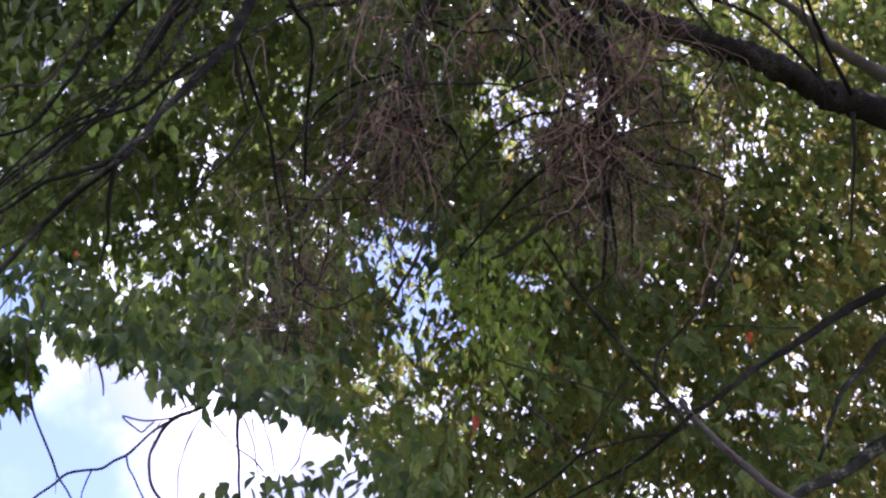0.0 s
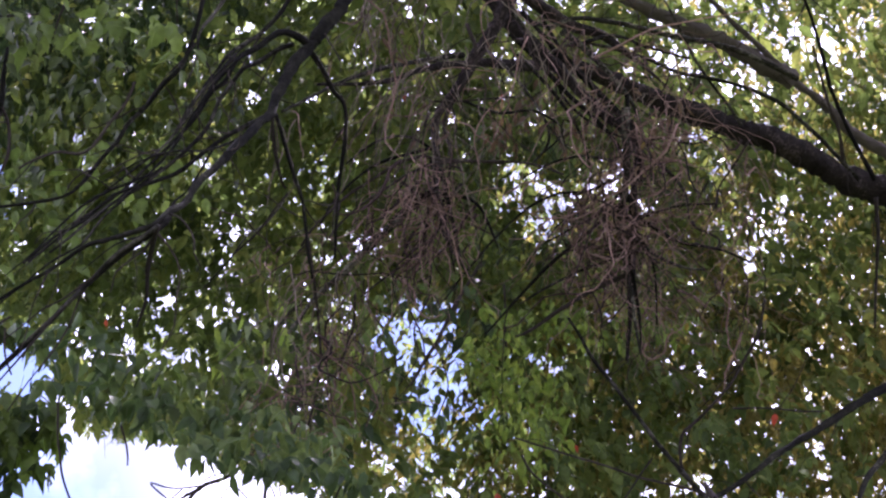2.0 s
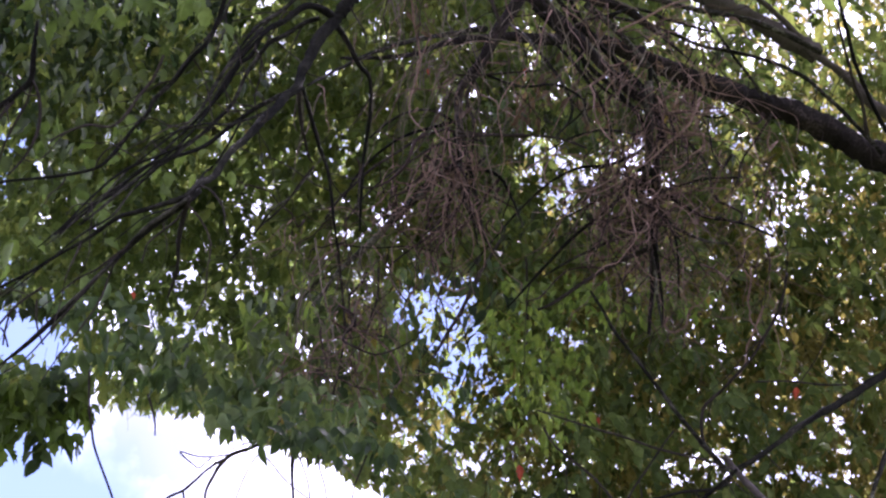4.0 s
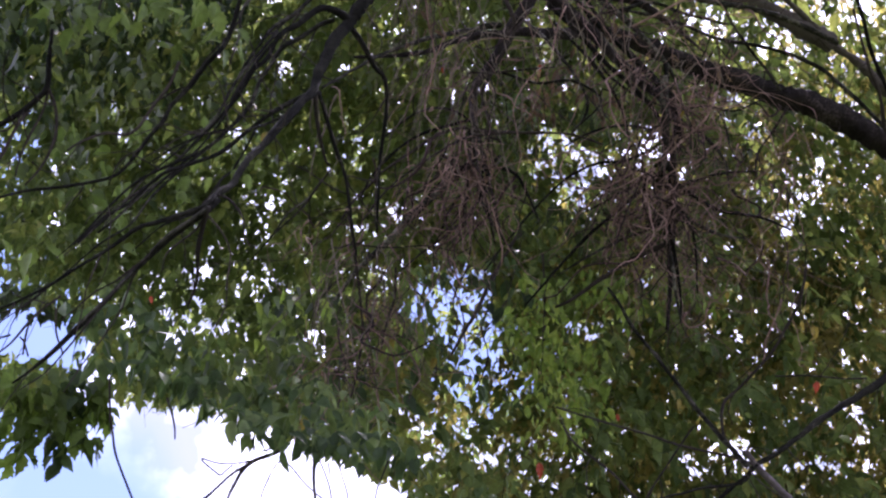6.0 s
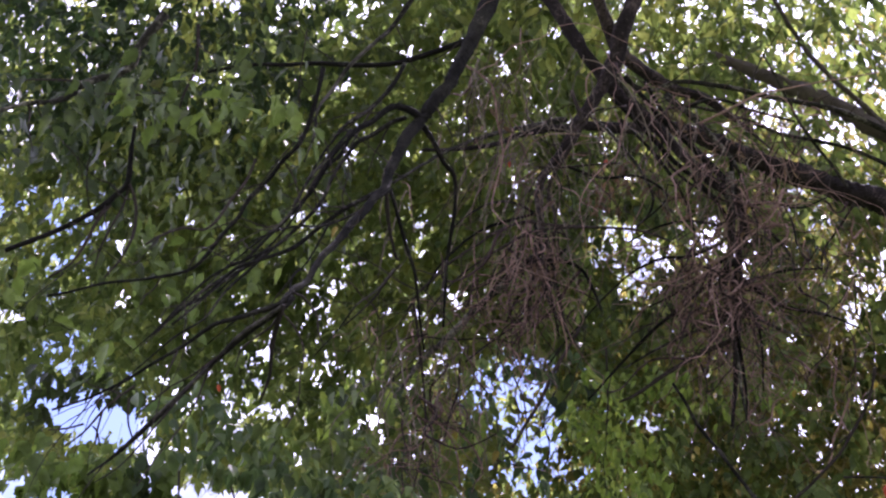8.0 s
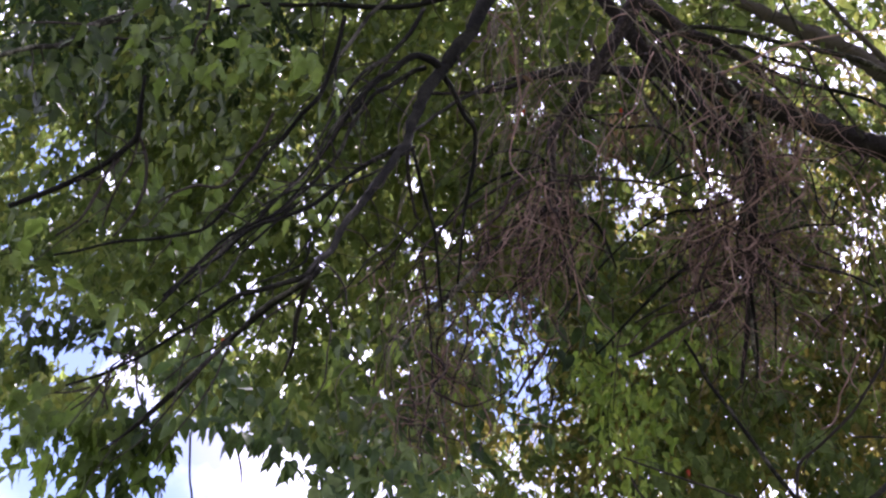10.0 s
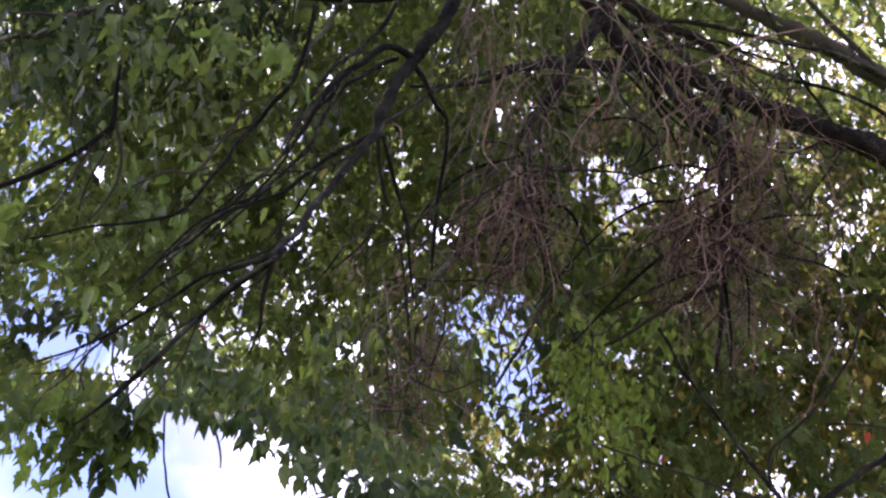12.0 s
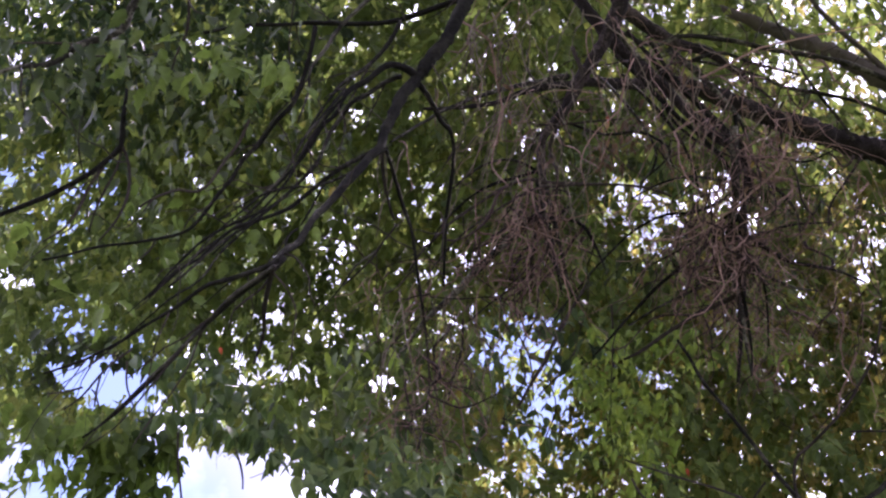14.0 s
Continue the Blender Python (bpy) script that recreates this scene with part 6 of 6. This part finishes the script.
def tangle(centre, w, h, count, length):
    """Grey-brown dead twigs that hang and curl in a tangle."""
    c = np.array(centre)
    for k in range(int(count * 0.5)):
        if k % 7 == 0:
            root = c + rng.standard_normal(3) * np.array((w, w, h)) * 0.6
            trend = np.array((rng.normal() * 0.6 - 0.15, rng.normal() * 0.4, -0.8 + 0.5 * rng.normal()))
        p = root + rng.standard_normal(3) * min(w, h) * 0.22
        way = trend + rng.standard_normal(3) * 0.22
        way /= np.linalg.norm(way)
        n = int(rng.integers(6, 11))
        step = length * rng.uniform(0.4, 1.6) / n
        line = [p]
        for _ in range(n):
            way = way + rng.standard_normal(3) * 0.42 + np.array((0, 0, -0.1))
            way /= np.linalg.norm(way)
            line.append(line[-1] + way * step)
        r = rng.choice((0.0013, 0.0021, 0.0033, 0.0055), p=(0.36, 0.38, 0.2, 0.06))
        # two in seven take the darker copy: shade painted between the strands
        if k % 7 in (0, 4):
            single("dead_twig", spline(line, 2), r * 1.25, DEAD_SHADED, tree_a, SHADED_REST)
        else:
            single("dead_twig", spline(line, 2), r, DEAD, tree_a, DEAD_REST)


VINE_REST = []
dry_vine = new("dry_vine")
dry_vine.location = (-0.3, 3.0, 4.6)
tagged(dry_vine, "dry tan climbing vine hanging in strands from tree boughs", "vine")


def vines(centre, spread, drop, count):
    """Pale dry strands that hang down from a bough, single and in loose bundles, some with a loop at the end."""
    c = np.array(centre)
    for k in range(count):
        p = c + rng.standard_normal(3) * np.array((spread, spread, 0.05))
        n = 12
        step = drop * rng.uniform(0.35, 1.15) / n
        way = np.array((rng.normal() * 0.5, rng.normal() * 0.5, -0.6))
        curl = rng.standard_normal(3) * 0.06
        line = [p]
        for _ in range(n):
            way = way + rng.standard_normal(3) * 0.2 + curl + np.array((0, 0, -0.26))
            way /= np.linalg.norm(way)
            line.append(line[-1] + way * step)
        single("strand", spline(line, 3), rng.uniform(0.0013, 0.0038), VINE if k % 3 else DEAD, dry_vine, VINE_REST)


tangle((0.43, 3.97, 4.49), 0.10, 0.08, 40, 0.25)
tangle((0.63, 4.05, 4.42), 0.14, 0.11, 90, 0.25)
tangle((0.83, 4.07, 4.68), 0.12, 0.12, 50, 0.3)
tangle((-0.22, 3.70, 4.32), 0.08, 0.12, 70, 0.25)
tangle((-0.35, 3.76, 4.21), 0.09, 0.09, 50, 0.25)
tangle((-0.14, 3.70, 4.30), 0.08, 0.11, 90, 0.3)
tangle((-0.19, 3.78, 4.18), 0.11, 0.07, 45, 0.3)
tangle((0.60, 4.03, 4.44), 0.14, 0.11, 70, 0.3)
tangle((-0.33, 3.03, 4.63), 0.14, 0.06, 8, 0.9)
tangle((0.26, 3.44, 4.77), 0.22, 0.06, 18, 0.8)
tangle((0.58, 3.72, 4.70), 0.13, 0.09, 30, 0.7)
tangle((-0.19, 3.25, 4.54), 0.14, 0.12, 12, 0.5)
tangle((-0.30, 2.99, 4.53), 0.12, 0.12, 8, 0.5)
tangle((-0.06, 3.28, 4.81), 0.19, 0.11, 10, 0.45)
tangle((-0.17, 3.56, 4.32), 0.10, 0.12, 60, 0.45)
tangle((-0.09, 3.72, 4.27), 0.13, 0.11, 45, 0.35)
tangle((0.34, 3.62, 4.86), 0.25, 0.11, 70, 0.5)
tangle((0.60, 3.81, 4.74), 0.21, 0.16, 120, 0.5)
tangle((0.58, 3.99, 4.51), 0.23, 0.14, 90, 0.45)
tangle((0.75, 4.12, 4.44), 0.19, 0.14, 80, 0.45)
tangle((0.39, 4.06, 4.45), 0.18, 0.09, 30, 0.4)
tangle((-0.54, 3.85, 4.04), 0.15, 0.15, 60, 0.4)
tangle((-0.56, 3.97, 3.82), 0.11, 0.19, 60, 0.4)
tangle((0.90, 3.95, 5.13), 0.27, 0.12, 60, 0.4)
tangle((0.67, 4.45, 4.32), 0.22, 0.17, 60, 0.45)
tangle((1.13, 4.33, 4.91), 0.21, 0.21, 70, 0.4)
tangle((-0.29, 3.80, 4.14), 0.15, 0.11, 40, 0.35)
tangle((-0.57, 4.03, 3.79), 0.11, 0.21, 60, 0.4)
tangle((-0.74, 4.16, 3.48), 0.13, 0.11, 40, 0.3)
tangle((0.65, 4.01, 4.36), 0.18, 0.16, 50, 0.4)
tangle((0.93, 4.60, 4.47), 0.16, 0.14, 50, 0.40)
tangle((0.59, 4.24, 4.38), 0.16, 0.12, 60, 0.40)
tangle((1.25, 4.72, 4.55), 0.16, 0.16, 40, 0.40)
vines((-0.27, 3.51, 4.74), 0.05, 0.62, 12)
vines((-0.19, 3.54, 4.70), 0.03, 0.66, 12)
vines((-0.14, 3.60, 4.64), 0.03, 0.55, 8)
vines((-0.59, 3.86, 4.06), 0.06, 0.72, 6)
vines((-0.67, 3.96, 3.86), 0.06, 0.50, 4)
vines((-0.49, 3.89, 4.04), 0.05, 0.60, 7)
vines((-0.34, 2.94, 4.63), 0.06, 0.66, 6)
vines((-0.28, 3.02, 4.55), 0.05, 0.62, 5)
vines((-0.25, 3.03, 4.67), 0.08, 0.75, 5)
vines((-0.37, 2.90, 4.51), 0.03, 0.43, 4)
vines((-0.14, 3.20, 4.79), 0.08, 0.62, 7)
vines((-0.05, 3.40, 4.87), 0.13, 0.54, 8)
vines((0.18, 3.48, 4.92), 0.09, 0.56, 8)
vines((0.34, 3.58, 4.95), 0.11, 0.62, 9)
vines((0.49, 3.68, 4.97), 0.11, 0.58, 7)
vines((0.13, 3.57, 4.68), 0.15, 0.50, 7)
vines((-0.57, 2.83, 3.97), 0.02, 0.37, 4)
vines((-0.46, 2.90, 4.21), 0.04, 0.35, 3)
vines((0.71, 3.90, 4.98), 0.14, 0.60, 6)
vines((-0.57, 3.88, 4.04), 0.08, 0.63, 6)
vines((-0.47, 3.94, 3.98), 0.08, 0.48, 3)
vines((-0.09, 3.24, 4.75), 0.08, 0.76, 7)
strands("brushwood", [q[0] for q in VINE_REST], [q[1] for q in VINE_REST], VINE, dry_vine, "pale dry hanging strands")
strands("brushwood", [q[0] for q in DEAD_REST], [q[1] for q in DEAD_REST], DEAD, tree_a, "tangled grey-brown dead twigs")
strands("brushwood", [q[0] for q in SHADED_REST], [q[1] for q in SHADED_REST], DEAD_SHADED, tree_a, "tangled mauve-brown dead twigs, painted dark as shade")

# side twigs that grow from the traced boughs
SIDE = {}
for owner, kind, line, base, bough in list(LINES):
    if owner is not tree_a or kind != "branch" or base.max() > 0.025:
        continue
    length = np.linalg.norm(np.diff(line, axis=0), axis=1).sum()
    for _ in range(int(length * 0.8)):
        i = int(rng.integers(1, len(line) - 2))
        t = line[i + 1] - line[i - 1]
        way = t / np.linalg.norm(t) + rng.standard_normal(3) * 0.5
        pts, n = [line[i]], 7
        step = rng.uniform(0.25, 0.7) / n
        for _ in range(n):
            way = way / np.linalg.norm(way) + rng.standard_normal(3) * 0.16 + np.array((0, 0, -0.03))
            pts.append(pts[-1] + way / np.linalg.norm(way) * step)
        single("twig", spline(pts, 2), min(0.0045, base[i] * 0.7), BARK_TWIG, owner, SIDE.setdefault(owner, []), bough if kind != "twig" else bough.parent)
for owner, kind, line, base, bough in LINES:
    if kind in ("trunk",):
        continue
    length = np.linalg.norm(np.diff(line, axis=0), axis=1).sum()
    for _ in range(int(length * 4.5)):
        i = int(rng.integers(1, len(line) - 1))
        t = line[i + 1] - line[i - 1]
        t = t / np.linalg.norm(t)
        way = unit((t * 0.8 + rng.standard_normal(3) * 0.6 + np.array((0, 0, -0.35)))[None])[0]
        pts, n = [line[i]], 5
        step = rng.uniform(0.08, 0.38) / n
        for _ in range(n):
            way = way + rng.standard_normal(3) * 0.22 + np.array((0, 0, -0.05))
            way /= np.linalg.norm(way)
            pts.append(pts[-1] + way * step)
        single("twig", spline(pts, 2), min(0.003, base[i] * 0.6), BARK_TWIG, owner, SIDE.setdefault(owner, []), bough if kind != "twig" else bough.parent)
for owner, rows in SIDE.items():
    strands("brushwood", [q[0] for q in rows], [q[1] for q in rows], BARK_TWIG, owner, "fine dark side twigs")

for ob in list(scene.objects):
    if ob.parent in (tree_a, tree_b, tree_c, dry_vine):
        ob.matrix_parent_inverse = Matrix.Translation(ob.parent.location).inverted()
